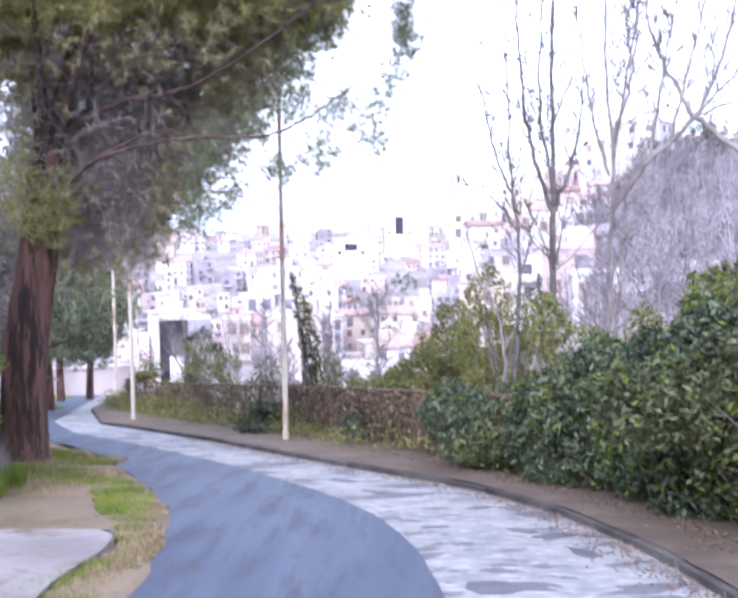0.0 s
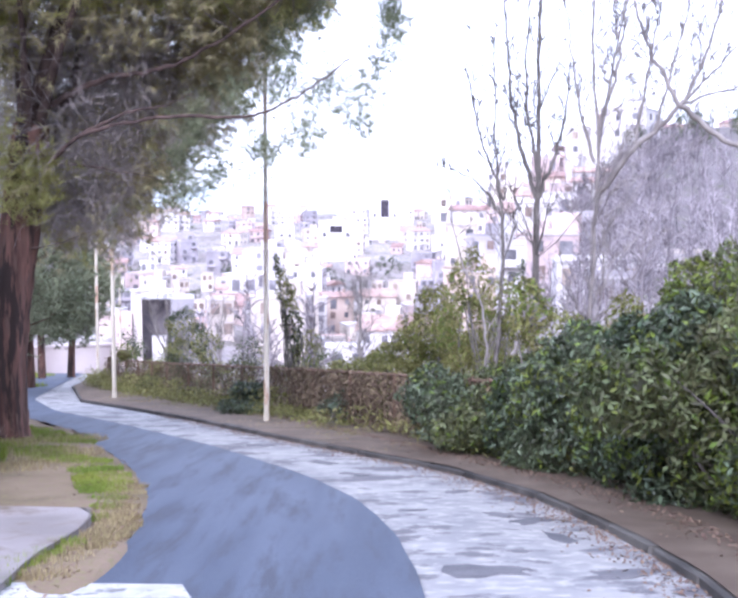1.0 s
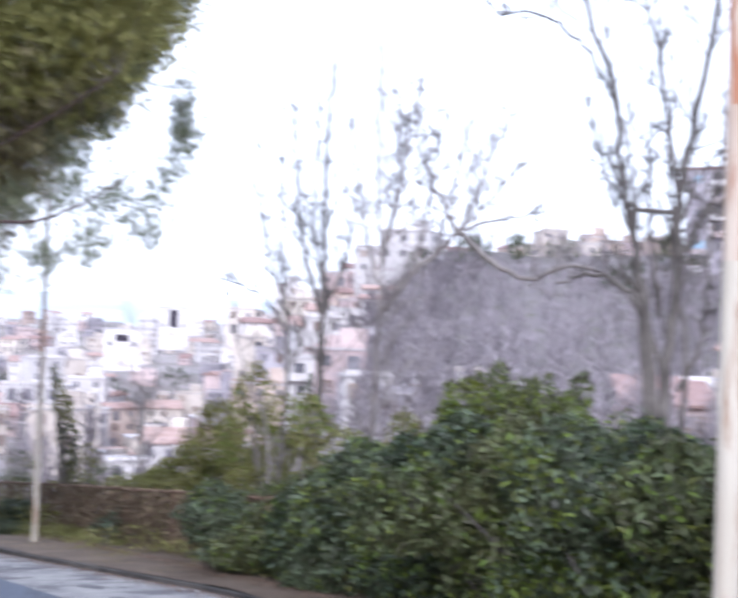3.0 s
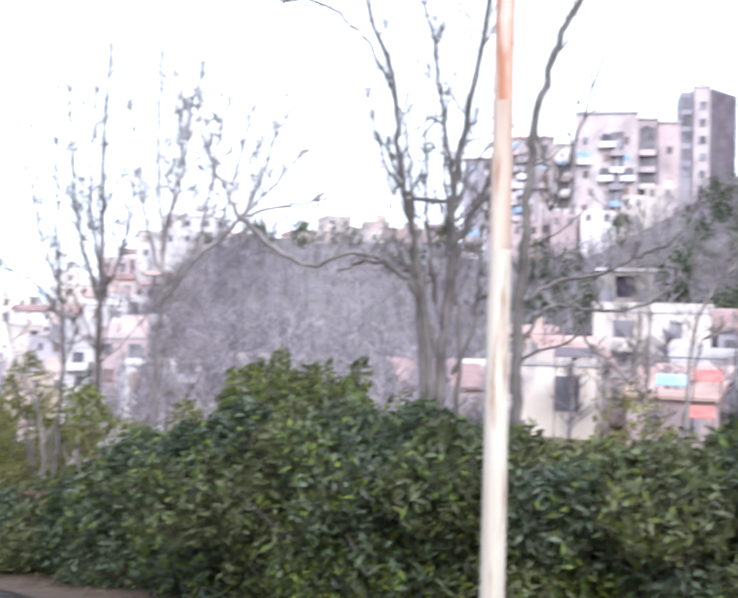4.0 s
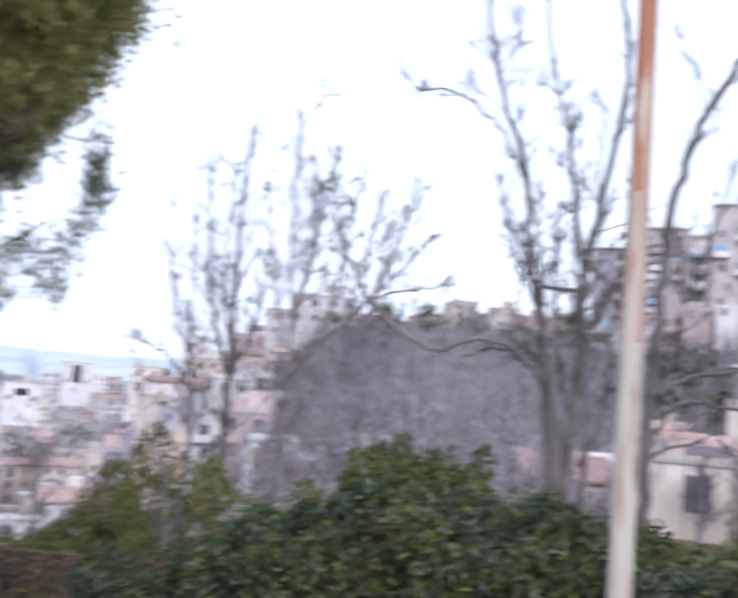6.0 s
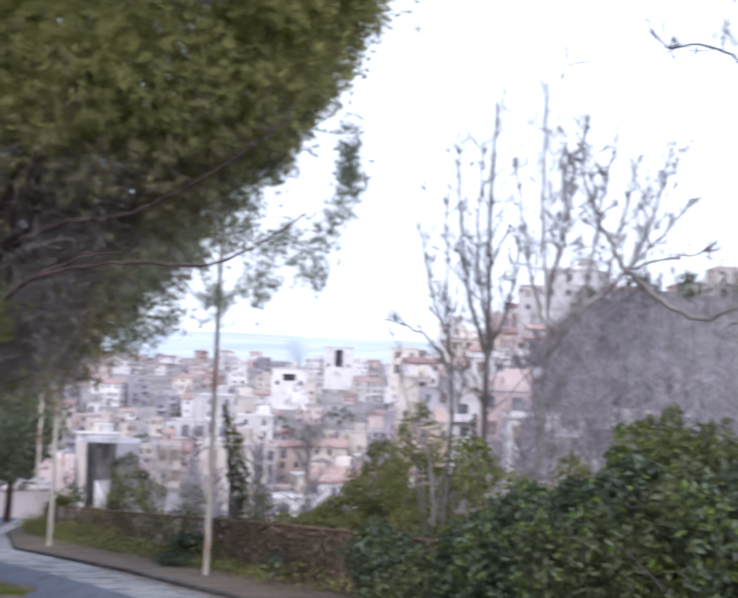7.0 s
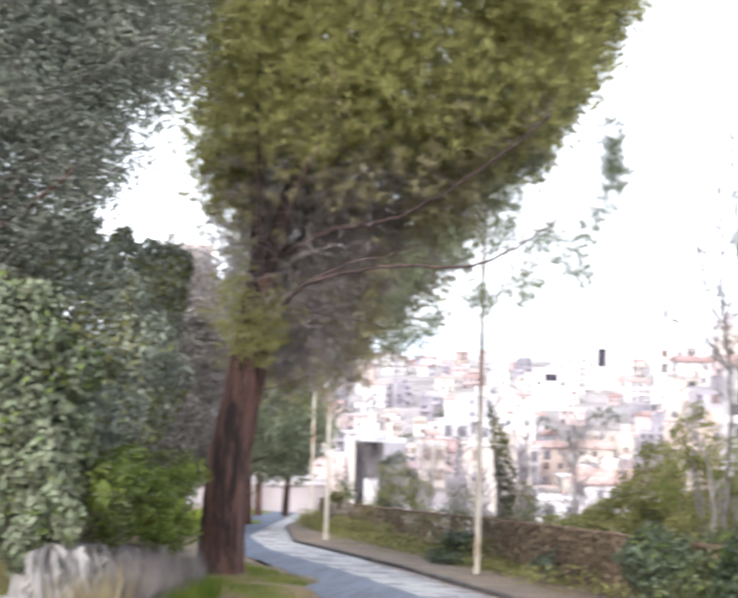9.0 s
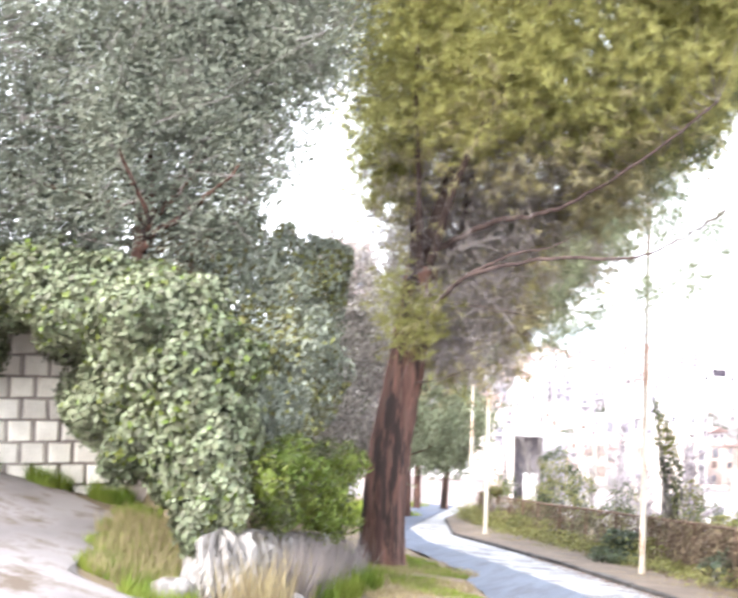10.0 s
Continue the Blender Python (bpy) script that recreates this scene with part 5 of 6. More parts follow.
bush("shrub", "straggling yellow-green shrub above the rocks", "shrub", [
    B(24.2, -6.6, 13.2, 0.42, 0.4, 0.34), B(22.6, -6.9, 13.9, 0.4, 0.4, 0.36), B(25.4, -7.9, 12.7, 0.34, 0.35, 0.4), B(21.4, -8.4, 14.5, 0.3, 0.35, 0.5), B(23.4, -8.8, 13.5, 0.5, 0.4, 0.36), B(20.8, -6.6, 14.8, 0.3, 0.3, 0.3), B(24.9, -9.4, 12.9, 0.3, 0.3, 0.3), B(22.0, -9.8, 14.0, 0.4, 0.3, 0.3)],
    330, (0.09, 0.03), M_LAUREL_Y, 85, stems=False, foot=pol(24, 13.2), second=(M_LAUREL_O, 0.42))


bush("scrub", "tangled brown-green scrub under the old grey tree", "shrub", [
    B(33.5, 4.6, 16.6, 1.3, 0.9, 1.0), B(37.5, 5.2, 17.2, 1.4, 0.9, 1.1), B(30.2, 4.6, 16.2, 0.9, 0.8, 0.8), B(42, 5.6, 17.6, 1.4, 0.9, 1.2), B(31.5, 6.6, 16.6, 0.6, 0.6, 0.6), B(46, 5.6, 17.6, 1.4, 0.9, 1.2)],
    260, (0.12, 0.05), M_GREYLEAF, 86, second=(M_CREEPER, 0.25), foot=pol(34, 16.8), core=False, stems=False)


def olive_tree():
    rr = np.random.default_rng(91)
    d = 15.8
    x, y = pol(31.6, 18.2)
    base = np.array([x, y, gz(x, y) - 0.05])
    t = thing("olive_tree", "old grey-leaved tree with reddish trunk above the ivy", "tree", "", base)
    c = curve([np.zeros(3), np.array(P(32.7, 2.5, d)) - base, np.array(P(32.4, 7, d)) - base, np.array(P(31.6, 10, d)) - base], 7, 0.02, rr)
    part("trunk", tubes_mesh("trunk", [tube(c, np.linspace(0.15, 0.07, len(c)), 10)], M_PINEBARK), t)
    for e in [P(29, 11, d), P(26.5, 14.5, d), P(35, 12, d), P(39, 12, d), P(31, 17, d), P(42, 9, d), P(27.5, 9.5, d - 1), P(34, 10, d - 2)]:
        k = c[int(rr.integers(9, 16))]
        e = np.array(e) - base
        cc = curve([k, (k + e) / 2 + rr.normal(0, 0.2, 3), e], 7, 0.02, rr)
        part("limb", tubes_mesh("limb", [tube(cc, np.linspace(0.06, 0.015, len(cc)), 7)], M_PINEBARK), t)
    cs = []
    for az, el, dd, s, n in [(33, 13, d, 1.5, 60), (38, 13, d, 1.6, 60), (43, 12, d, 1.6, 50), (29.5, 13.5, d, 1.3, 46), (27.0, 16, d, 0.9, 26), (25.2, 15.5, d, 0.7, 14), (31, 18, d, 1.7, 60), (37, 19, d, 1.8, 60), (44, 19, d, 1.8, 50), (28, 19.5, d, 1.2, 30), (36, 8, d, 1.2, 34), (40.5, 7.5, d, 1.3, 34), (28.6, 9.5, d, 0.9, 26), (30, 7, d, 0.8, 18), (45, 8, d, 1.3, 30), (33, 24, d, 2, 40), (40, 25, d, 2, 40), (26, 21, d, 1.2, 20), (24.2, 17.5, d, 0.9, 20), (23.2, 19.5, d, 0.7, 12), (23.6, 15.4, d, 0.55, 7), (24.8, 13.0, d, 0.5, 6), (26.0, 11.2, d, 0.6, 10), (27.0, 9.0, d, 0.4, 6)]:
        q = np.array(P(az, el, dd)) - base
        for _ in range(n):
            k = q + rand_dirs(rr, 1)[0] * s * rr.random() ** 0.4
            cs.append(k + rr.normal(0, 0.27, (205, 3)))
    cs = np.concatenate(cs)
    v, f = leaves(cs, rand_dirs(rr, len(cs)) * 0.5 + [0, -0.3, 0.5], 0.102, 0.038, rr, 1.0, 0.1)
    part("crown", mesh_of("crown", v, f, M_GREYLEAF), t, kind="stuff")
    tw = []
    for q in cs[::90]:
        tw.append(tube([q, q + rr.normal(0, 0.2, 3), q + rr.normal(0, 0.35, 3)], [0.008, 0.006, 0.003], 3))
    part("twig_mass", tubes_mesh("twig_mass", tw, M_TWIG), t, kind="stuff")


olive_tree()

# ---------------------------------------------------------------- grass and litter


def grass_patch(label, pts, n, height, seed, material=M_GRASS, name="grass"):
    """pts: (x, y, radius) spots; blades are thin bent triangles."""
    rr = np.random.default_rng(seed)
    spots = np.array(pts)
    w_ = spots[:, 2] ** 2
    k = rr.choice(len(spots), n, p=w_ / w_.sum())
    a, r = rr.uniform(0, 2 * np.pi, n), np.sqrt(rr.random(n))
    x = spots[k, 0] + spots[k, 2] * r * np.cos(a)
    y = spots[k, 1] + spots[k, 2] * r * np.sin(a)
    z = ground_z(x, y)
    b = np.stack([x, y, z - 0.02], 1)
    d = rand_dirs(rr, n) * 0.5
    d[:, 2] = np.abs(d[:, 2]) + 0.8
    h = (height * rr.uniform(0.4, 1.2, n))[:, None]
    s = np.cross(d, rand_dirs(rr, n))
    s /= np.linalg.norm(s, axis=1)[:, None]
    v = np.stack([b - s * 0.008, b + s * 0.008, b + d * h], 1).reshape(-1, 3)
    ob = new(name, mesh_of(name, v, np.arange(len(v)).reshape(-1, 3), material))
    tagged(ob, label, "grass", kind="stuff")


def verge_spots(ys, off, rad, jit, seed):
    rr = np.random.default_rng(seed)
    return [(float(left_x(y)) - off + float(rr.normal(0, jit)), float(y), rad) for y in ys]


grass_patch("bright green grass along the asphalt edge", [(-2.42, 6.7, 0.16), (-2.42, 7.0, 0.17), (-2.40, 7.35, 0.17), (-2.32, 7.7, 0.15), (-2.27, 8.1, 0.15), (-2.33, 9.4, 0.10), (-2.42, 10.0, 0.17), (-2.52, 10.5, 0.22), (-2.70, 11.1, 0.28), (-2.85, 11.7, 0.34), (-3.05, 12.4, 0.36), (-3.3, 13.1, 0.36), (-3.65, 14.0, 0.36)] + verge_spots(np.linspace(14.5, 20, 10), 0.9, 0.4, 0.3, 2), 30000, 0.075, 1)
grass_patch("grass round the pine's foot", [(-6.0, 16.6, 0.9), (-5.4, 17.6, 0.9), (-6.6, 15.6, 0.9), (-5.0, 15.6, 0.8), (-6.8, 18.5, 0.9)], 4000, 0.10, 2)
grass_patch("dry grass round the pine's foot", [(-6.0, 16.6, 1.0), (-5.2, 17.4, 1.0), (-6.6, 15.6, 0.9), (-4.6, 15.2, 0.9), (-4.2, 13.6, 0.7)], 9000, 0.10, 7, M_DRYGRASS)
grass_patch("short green verge beyond the bend", verge_spots(np.linspace(30, 60, 24), 1.6, 1.5, 0.5, 3), 30000, 0.2, 3)
grass_patch("tall grass at the drive's edge", [(-6.1, 10.2, 0.45), (-6.9, 10.6, 0.5), (-7.6, 11.6, 0.4), (-8.1, 12.6, 0.4), (-8.7, 13.8, 0.4), (-6.9, 11.0, 0.6), (-7.4, 11.9, 0.6), (-7.9, 12.8, 0.6), (-8.4, 13.6, 0.5), (-6.4, 10.7, 0.5), (-8.9, 14.4, 0.4)], 26000, 0.19, 4)
grass_patch("yellowed grass at the drive's edge", [(-6.7, 10.7, 0.6), (-7.2, 11.6, 0.6), (-7.8, 12.5, 0.6), (-8.3, 13.4, 0.5)], 5000, 0.3, 8, M_DRYGRASS)
grass_patch("dry straw-coloured grass on the verge", verge_spots(np.linspace(7.0, 12.5, 12), 0.25, 0.22, 0.06, 5), 6000, 0.07, 5, M_DRYGRASS)
grass_patch("weeds at the stone wall's foot", [(-13.5, 11.6, 0.35), (-12.5, 12.6, 0.35), (-11.5, 13.4, 0.35), (-10.6, 14.1, 0.35), (-9.8, 14.7, 0.35)], 9000, 0.3, 6)


grass_patch("grey-brown standing stalks between the wall and the pine", [(*pol(24.2, 12.75), 0.3), (*pol(23.2, 13.2), 0.32), (*pol(22.4, 13.9), 0.35), (*pol(21.6, 14.8), 0.4)], 6000, 0.62, 19, M_TWIG)
grass_patch("green weeds between the wall and the pine", [(*pol(22.6, 13.2), 0.3), (*pol(21.6, 13.9), 0.4), (*pol(20.8, 14.8), 0.5)], 6000, 0.3, 20)
grass_patch("dry stalks before the rough wall", [(*pol(26.4, 11.7), 0.3), (*pol(25.2, 12.0), 0.3), (*pol(24.0, 12.7), 0.3), (*pol(22.8, 13.8), 0.35)], 1100, 0.55, 9, M_DRYGRASS)


def litter():
    rr = np.random.default_rng(95)
    n = 6500
    y = rr.uniform(3, 24, n)
    side = rr.random(n)
    x = np.where(side < 0.45, kerb_x(y) - np.abs(rr.normal(0, 0.22, n)), np.where(side < 0.85, fence_x(y) - 0.55 - np.abs(rr.normal(0, 0.22, n)), left_x(y) - np.abs(rr.normal(0, 0.5, n))))
    z = -SLOPE * y + np.where(side < 0.45, -0.012, np.where(side < 0.85, 0.065, 0.03))
    p = np.stack([x, y, z], 1)
    v, f = leaves(p, np.tile([[0, 0, 1.0]], (n, 1)), 0.042, 0.024, rr, 0.4, 0)
    tagged(new("leaf_litter", mesh_of("leaf_litter", v, f, M_LITTER)), "brown fallen leaves along kerb and hedge", "leaves", kind="stuff")


litter()


def pavement_spots(ys, a, b, rad, seed):
    """Places across the pavement, from a (kerb) to b (fence) parts of its width."""
    rr = np.random.default_rng(seed)
    return [(float(kerb_x(y) + 0.2 + (fence_x(y) - kerb_x(y) - 0.2) * rr.uniform(a, b)), float(y), rad) for y in ys]


grass_patch("low dry grass creeping over the pavement", pavement_spots(np.linspace(15, 52, 110), 0.12, 1.0, 0.36, 31), 20000, 0.09, 31, M_DRYGRASS)
grass_patch("low green weeds creeping over the pavement", pavement_spots(np.linspace(18, 54, 70), 0.4, 1.0, 0.34, 32), 11000, 0.11, 32, M_OLIVEBUSH)

# ---------------------------------------------------------------- the town


def house(width, depth, storeys, roof, wall_mat, seed, name="house", label="", group="hillside town houses", top_extra=False, balcony=False):
    """A plastered house, front towards -y, its floor at z = 0; parts share meshes when copied."""
    rr = np.random.default_rng(seed)
    H = storeys * 3.0
    t = thing(name, label, "house", group)
    part("wall", mesh_of("wall", *box(0, depth / 2, H / 2 - 2.5, width, depth, H + 5), wall_mat), t)
    if roof == "gable":
        o, rise = 0.45, width * 0.14
        v = [(-width / 2 - o, -o, H), (width / 2 + o, -o, H), (width / 2 + o, depth + o, H), (-width / 2 - o, depth + o, H), (-width / 2 - o, depth / 2, H + rise), (width / 2 + o, depth / 2, H + rise)]
        v += [(x, y, z - 0.2) for x, y, z in v[:4]]
        f = [(0, 1, 5, 4), (2, 3, 4, 5), (1, 2, 5), (3, 0, 4), (6, 7, 1, 0), (7, 8, 2, 1), (8, 9, 3, 2), (9, 6, 0, 3), (9, 8, 7, 6)]
        rf = part("roof", mesh_of("roof", v, f, M_TILE), t, "faded terracotta tile roof")
        part("chimney", mesh_of("chimney", *box(width * 0.25, depth * 0.4, H + rise * 0.9, 0.7, 0.7, 1.5), wall_mat), rf)
    elif roof == "slope":
        v = [(-width / 2 - 0.3, -0.4, H - 0.05), (width / 2 + 0.3, -0.4, H - 0.05), (width / 2 + 0.3, depth + 0.3, H + 1.6), (-width / 2 - 0.3, depth + 0.3, H + 1.6)]
        v += [(x, y, z + 0.2) for x, y, z in v]
        part("roof", mesh_of("roof", v, [(3, 2, 1, 0), (4, 5, 6, 7), (0, 1, 5, 4), (1, 2, 6, 5), (2, 3, 7, 6), (3, 0, 4, 7)], M_TILE), t, "faded terracotta tile roof")
    else:
        pv, pf = join([box(0, depth / 2, H + 0.05, width + 0.3, depth + 0.3, 0.22)])
        part("roof", mesh_of("roof", pv, pf, M_FLATROOF), t, "flat roof with a low parapet")
        part("parapet", mesh_of("parapet", *box(0, -0.05, H + 0.4, width + 0.2, 0.2, 0.5), wall_mat), t)
        if top_extra:
            part("stair_hut", mesh_of("stair_hut", *box(width * 0.2, depth * 0.5, H + 1.3, 3.0, 3.0, 2.4), wall_mat), t)
    n = max(2, int(width / 2.9))
    pane = mesh_of("window", *box(0, 0, 0, 0.95, 0.16, 1.25), M_GLASS)
    shut = mesh_of("window", *box(0, 0, 0, 1.2, 0.2, 1.55), M_SHUTTER)
    door = mesh_of("window", *box(0, 0, 0, 1.5, 0.16, 2.2), M_GLASS)
    slab = mesh_of("balcony", *join([box(0, -0.55, 0, 3.0, 1.1, 0.16), box(0, -1.05, 0.5, 3.0, 0.08, 0.9)]), wall_mat)
    for s in range(storeys):
        for k in range(n):
            if rr.random() < 0.12:
                continue
            x = (k + 0.5) / n * width - width / 2 + float(rr.normal(0, 0.12))
            tall = rr.random() < 0.3
            ob = part("window", door if tall else shut if rr.random() < 0.3 else pane, t)
            ob.location = (x, -0.03, s * 3.0 + (1.2 if tall else 1.65))
            if tall and balcony and s > 0:
                part("balcony", slab, t).location = (x, 0, s * 3.0 + 0.05)
    for s in range(storeys):
        for k in range(2):
            ob = part("window", pane, t)
            ob.matrix_basis = Matrix.Translation((width / 2 + 0.03, depth * (0.3 + 0.4 * k), s * 3.0 + 1.65)) @ Matrix.Rotation(math.pi / 2, 4, "Z")
    return t


KINDS = [(7.5, 7, 2, "gable", 0, False, False), (8.5, 7, 3, "flat", 0, True, True), (7.5, 8, 2, "flat", 1, True, False), (9, 7, 2, "gable", 2, False, True), (8, 7, 3, "flat", 3, False, True), (10, 8, 2, "slope", 1, False, False),
         (11, 8, 3, "flat", 0, True, True), (7, 7, 3, "gable", 4, False, False), (9, 7, 2, "flat", 2, False, True), (9, 8, 3, "slope", 0, False, True), (6, 6, 2, "flat", 0, False, False), (8, 7, 3, "flat", 1, True, True),
         (4.2, 4, 1, "flat", 0, False, False), (5, 4.5, 2, "flat", 3, False, True), (4.5, 4, 2, "flat", 0, False, False), (5.2, 4.5, 1, "slope", 2, False, False), (3.6, 4, 2, "flat", 1, False, False), (5.5, 4.5, 1, "gable", 0, False, False)]
TONES = ["white", "cream-coloured", "pinkish", "grey", "ochre"]
ROOFS = {"gable": "terracotta gable roof", "flat": "flat roof", "slope": "sloping tiled roof"}


def put_on(ob, x, y, turn, z=None):
    ob.matrix_basis = Matrix.Translation((x, y, gz(x, y) if z is None else z)) @ Matrix.Rotation(turn, 4, "Z")


def town():
    rr = np.random.default_rng(7)
    rings = [150, 163, 177, 191, 206, 222, 240, 260, 282, 306, 332, 360, 392, 430, 475, 525, 590, 660, 740]
    used = {}
    for r in rings:
        az = 15.5
        while az > -12:
            step = 8.2 if r < 240 else 9.2 if r < 300 else 11.0
            az -= math.degrees(step * rr.uniform(0.75, 1.5) / r)
            a, d = az + rr.normal(0, 0.15), r * rr.uniform(0.97, 1.03)
            if rr.random() < 0.08 or -3.2 < a < -0.4 and 330 < d < 470 or -0.6 < a < 2.4 and 270 < d < 345:
                continue
            if a < -6.5 and d < 170 or d < 185 and rr.random() < 0.35 or a > 12.6 and d < 200:
                continue
            i = int(rr.integers(0, len(KINDS))) if d > 205 else int(rr.integers(9, len(KINDS)))
            x, y = pol(a, d)
            turn = radians(a + rr.normal(0, 18))
            if i not in used:
                wd, dp, st, rf, pm, ex, bal = KINDS[i]
                lb = f"{TONES[pm]} plastered house of {('', 'one', 'two', 'three', 'four')[st]} storeys with {ROOFS[rf]}"
                used[i] = house(wd, dp, st, rf, PLASTERS[pm], 400 + i, label=lb, top_extra=ex, balcony=bal)
                put_on(used[i], x, y, turn)
            else:
                copy_thing(used[i], Matrix.Translation((x, y, gz(x, y))) @ Matrix.Rotation(turn, 4, "Z"))


town()


def dark_recess_house(az, el_mid, d, w_, h_, label, width=11, tall=9, wall_mat=PLASTERS[0]):
    """A pale house with one tall dark opening, its inner shade a dark panel."""
    x, y = pol(az, d)
    zc = up(el_mid, d)
    t = thing("house", label, "house", "hillside town houses")
    t.matrix_basis = Matrix.Translation((x, y, zc - tall * 0.6)) @ Matrix.Rotation(radians(az), 4, "Z")
    z0 = tall * 0.6
    pieces = [box(-(width / 2 + w_ / 2) / 2, 4, tall / 2 - 3, width / 2 - w_ / 2, 8, tall + 6), box((width / 2 + w_ / 2) / 2, 4, tall / 2 - 3, width / 2 - w_ / 2, 8, tall + 6),
              box(0, 4.5, tall / 2 - 3, w_, 7, tall + 6), box(0, 0.5, (z0 - h_ / 2) / 2 - 3, w_, 1, z0 - h_ / 2 + 6), box(0, 0.5, (tall + z0 + h_ / 2) / 2, w_, 1, max(0.2, tall - z0 - h_ / 2))]
    part("wall", mesh_of("wall", *join(pieces), wall_mat), t)
    # solid panel across the opening, coloured as the shade within
    part("dark_opening", mesh_of("dark_opening", *box(0, 0.75, z0, w_ - 0.02, 0.3, h_ - 0.02), M_INTERIOR_SHADE), t)
    part("roof", mesh_of("roof", *box(0, 4, tall + 0.15, width + 0.5, 8.5, 0.3), M_FLATROOF), t)
    for k in (-1, 1):
        ob = part("window", mesh_of("window", *box(0, 0, 0, 1.1, 0.16, 1.4), M_GLASS), t)
        ob.location = (k * width * 0.34, -0.03, tall * 0.35)


dark_recess_house(-1.75, 0.05, 420, 3.2, 7.0, "white house with one tall dark opening", 12, 11)
dark_recess_house(0.95, -1.1, 330, 4.0, 2.2, "white house with a wide dark opening", 11, 7)
dark_recess_house(-38.5, 2.1, 98, 1.9, 2.0, "small grey hillside hut with a dark open doorway", 5, 3.6, M_ROCK)


def portal_building():
    d = 118
    x, y = pol(10.6, d)
    zb = gz(x, y)
    t = thing("garage_building", "white building with a large dark open bay and flat roof", "building", "")
    t.matrix_basis = Matrix.Translation((x, y, zb)) @ Matrix.Rotation(radians(10.6), 4, "Z")
    top = up(-4.95, d) - zb
    part("side_wall", mesh_of("side_wall", *box(-2.6, 3, top / 2 - 1, 1.0, 6, top + 2), PLASTERS[1]), t)
    part("side_wall", mesh_of("side_wall", *box(2.4, 3, top / 2 - 1, 2.6, 6, top + 2), PLASTERS[3]), t)
    # the bay's shade is put into the back wall's dark colour
    part("back_wall", mesh_of("back_wall", *box(0.5, 3.4, top / 2 - 1, 6, 0.4, top + 2), M_OPENING_SHADE), t)
    part("roof", mesh_of("roof", *box(0.5, 3.2, top + 0.08, 6.6, 6.2, 0.14), M_FLATROOF), t)
    part("store_box", mesh_of("store_box", *box(-0.2, 0.6, top * 0.3 - 0.5, 1.6, 1.6, top * 0.62 + 1), PLASTERS[0]), t)
    part("annex", mesh_of("annex", *box(-5.0, 2, top * 0.42 - 1, 3.6, 5, top * 0.85 + 2), PLASTERS[2]), t)


portal_building()
# boundary wall where the road bends out of sight
x, y = pol(14.5, 92)
me = mesh_of("wall_far", *join([box(0, 0, 1.2, 4.6, 0.35, 4.2, 0.05), box(0, 0, 3.4, 4.9, 0.55, 0.2)]), PLASTERS[0])
ob = tagged(new("wall_far", me), "white plastered boundary wall at the road's bend", "wall", kind="structure")
ob.matrix_basis = Matrix.Translation((x, y, gz(x, y) - 0.8)) @ Matrix.Rotation(radians(8), 4, "Z")
x, y = pol(16.6, 66)
me = mesh_of("wall_far", *join([box(0, 0, 0.6, 8, 0.35, 2.6, 0.05), box(0, 0, 1.95, 8.2, 0.5, 0.15)]), M_CONCWALL)
ob = tagged(new("wall_far", me), "pale concrete boundary wall behind the roadside pines", "wall", kind="structure")
ob.matrix_basis = Matrix.Translation((x, y, gz(x, y) - 0.3)) @ Matrix.Rotation(radians(18), 4, "Z")


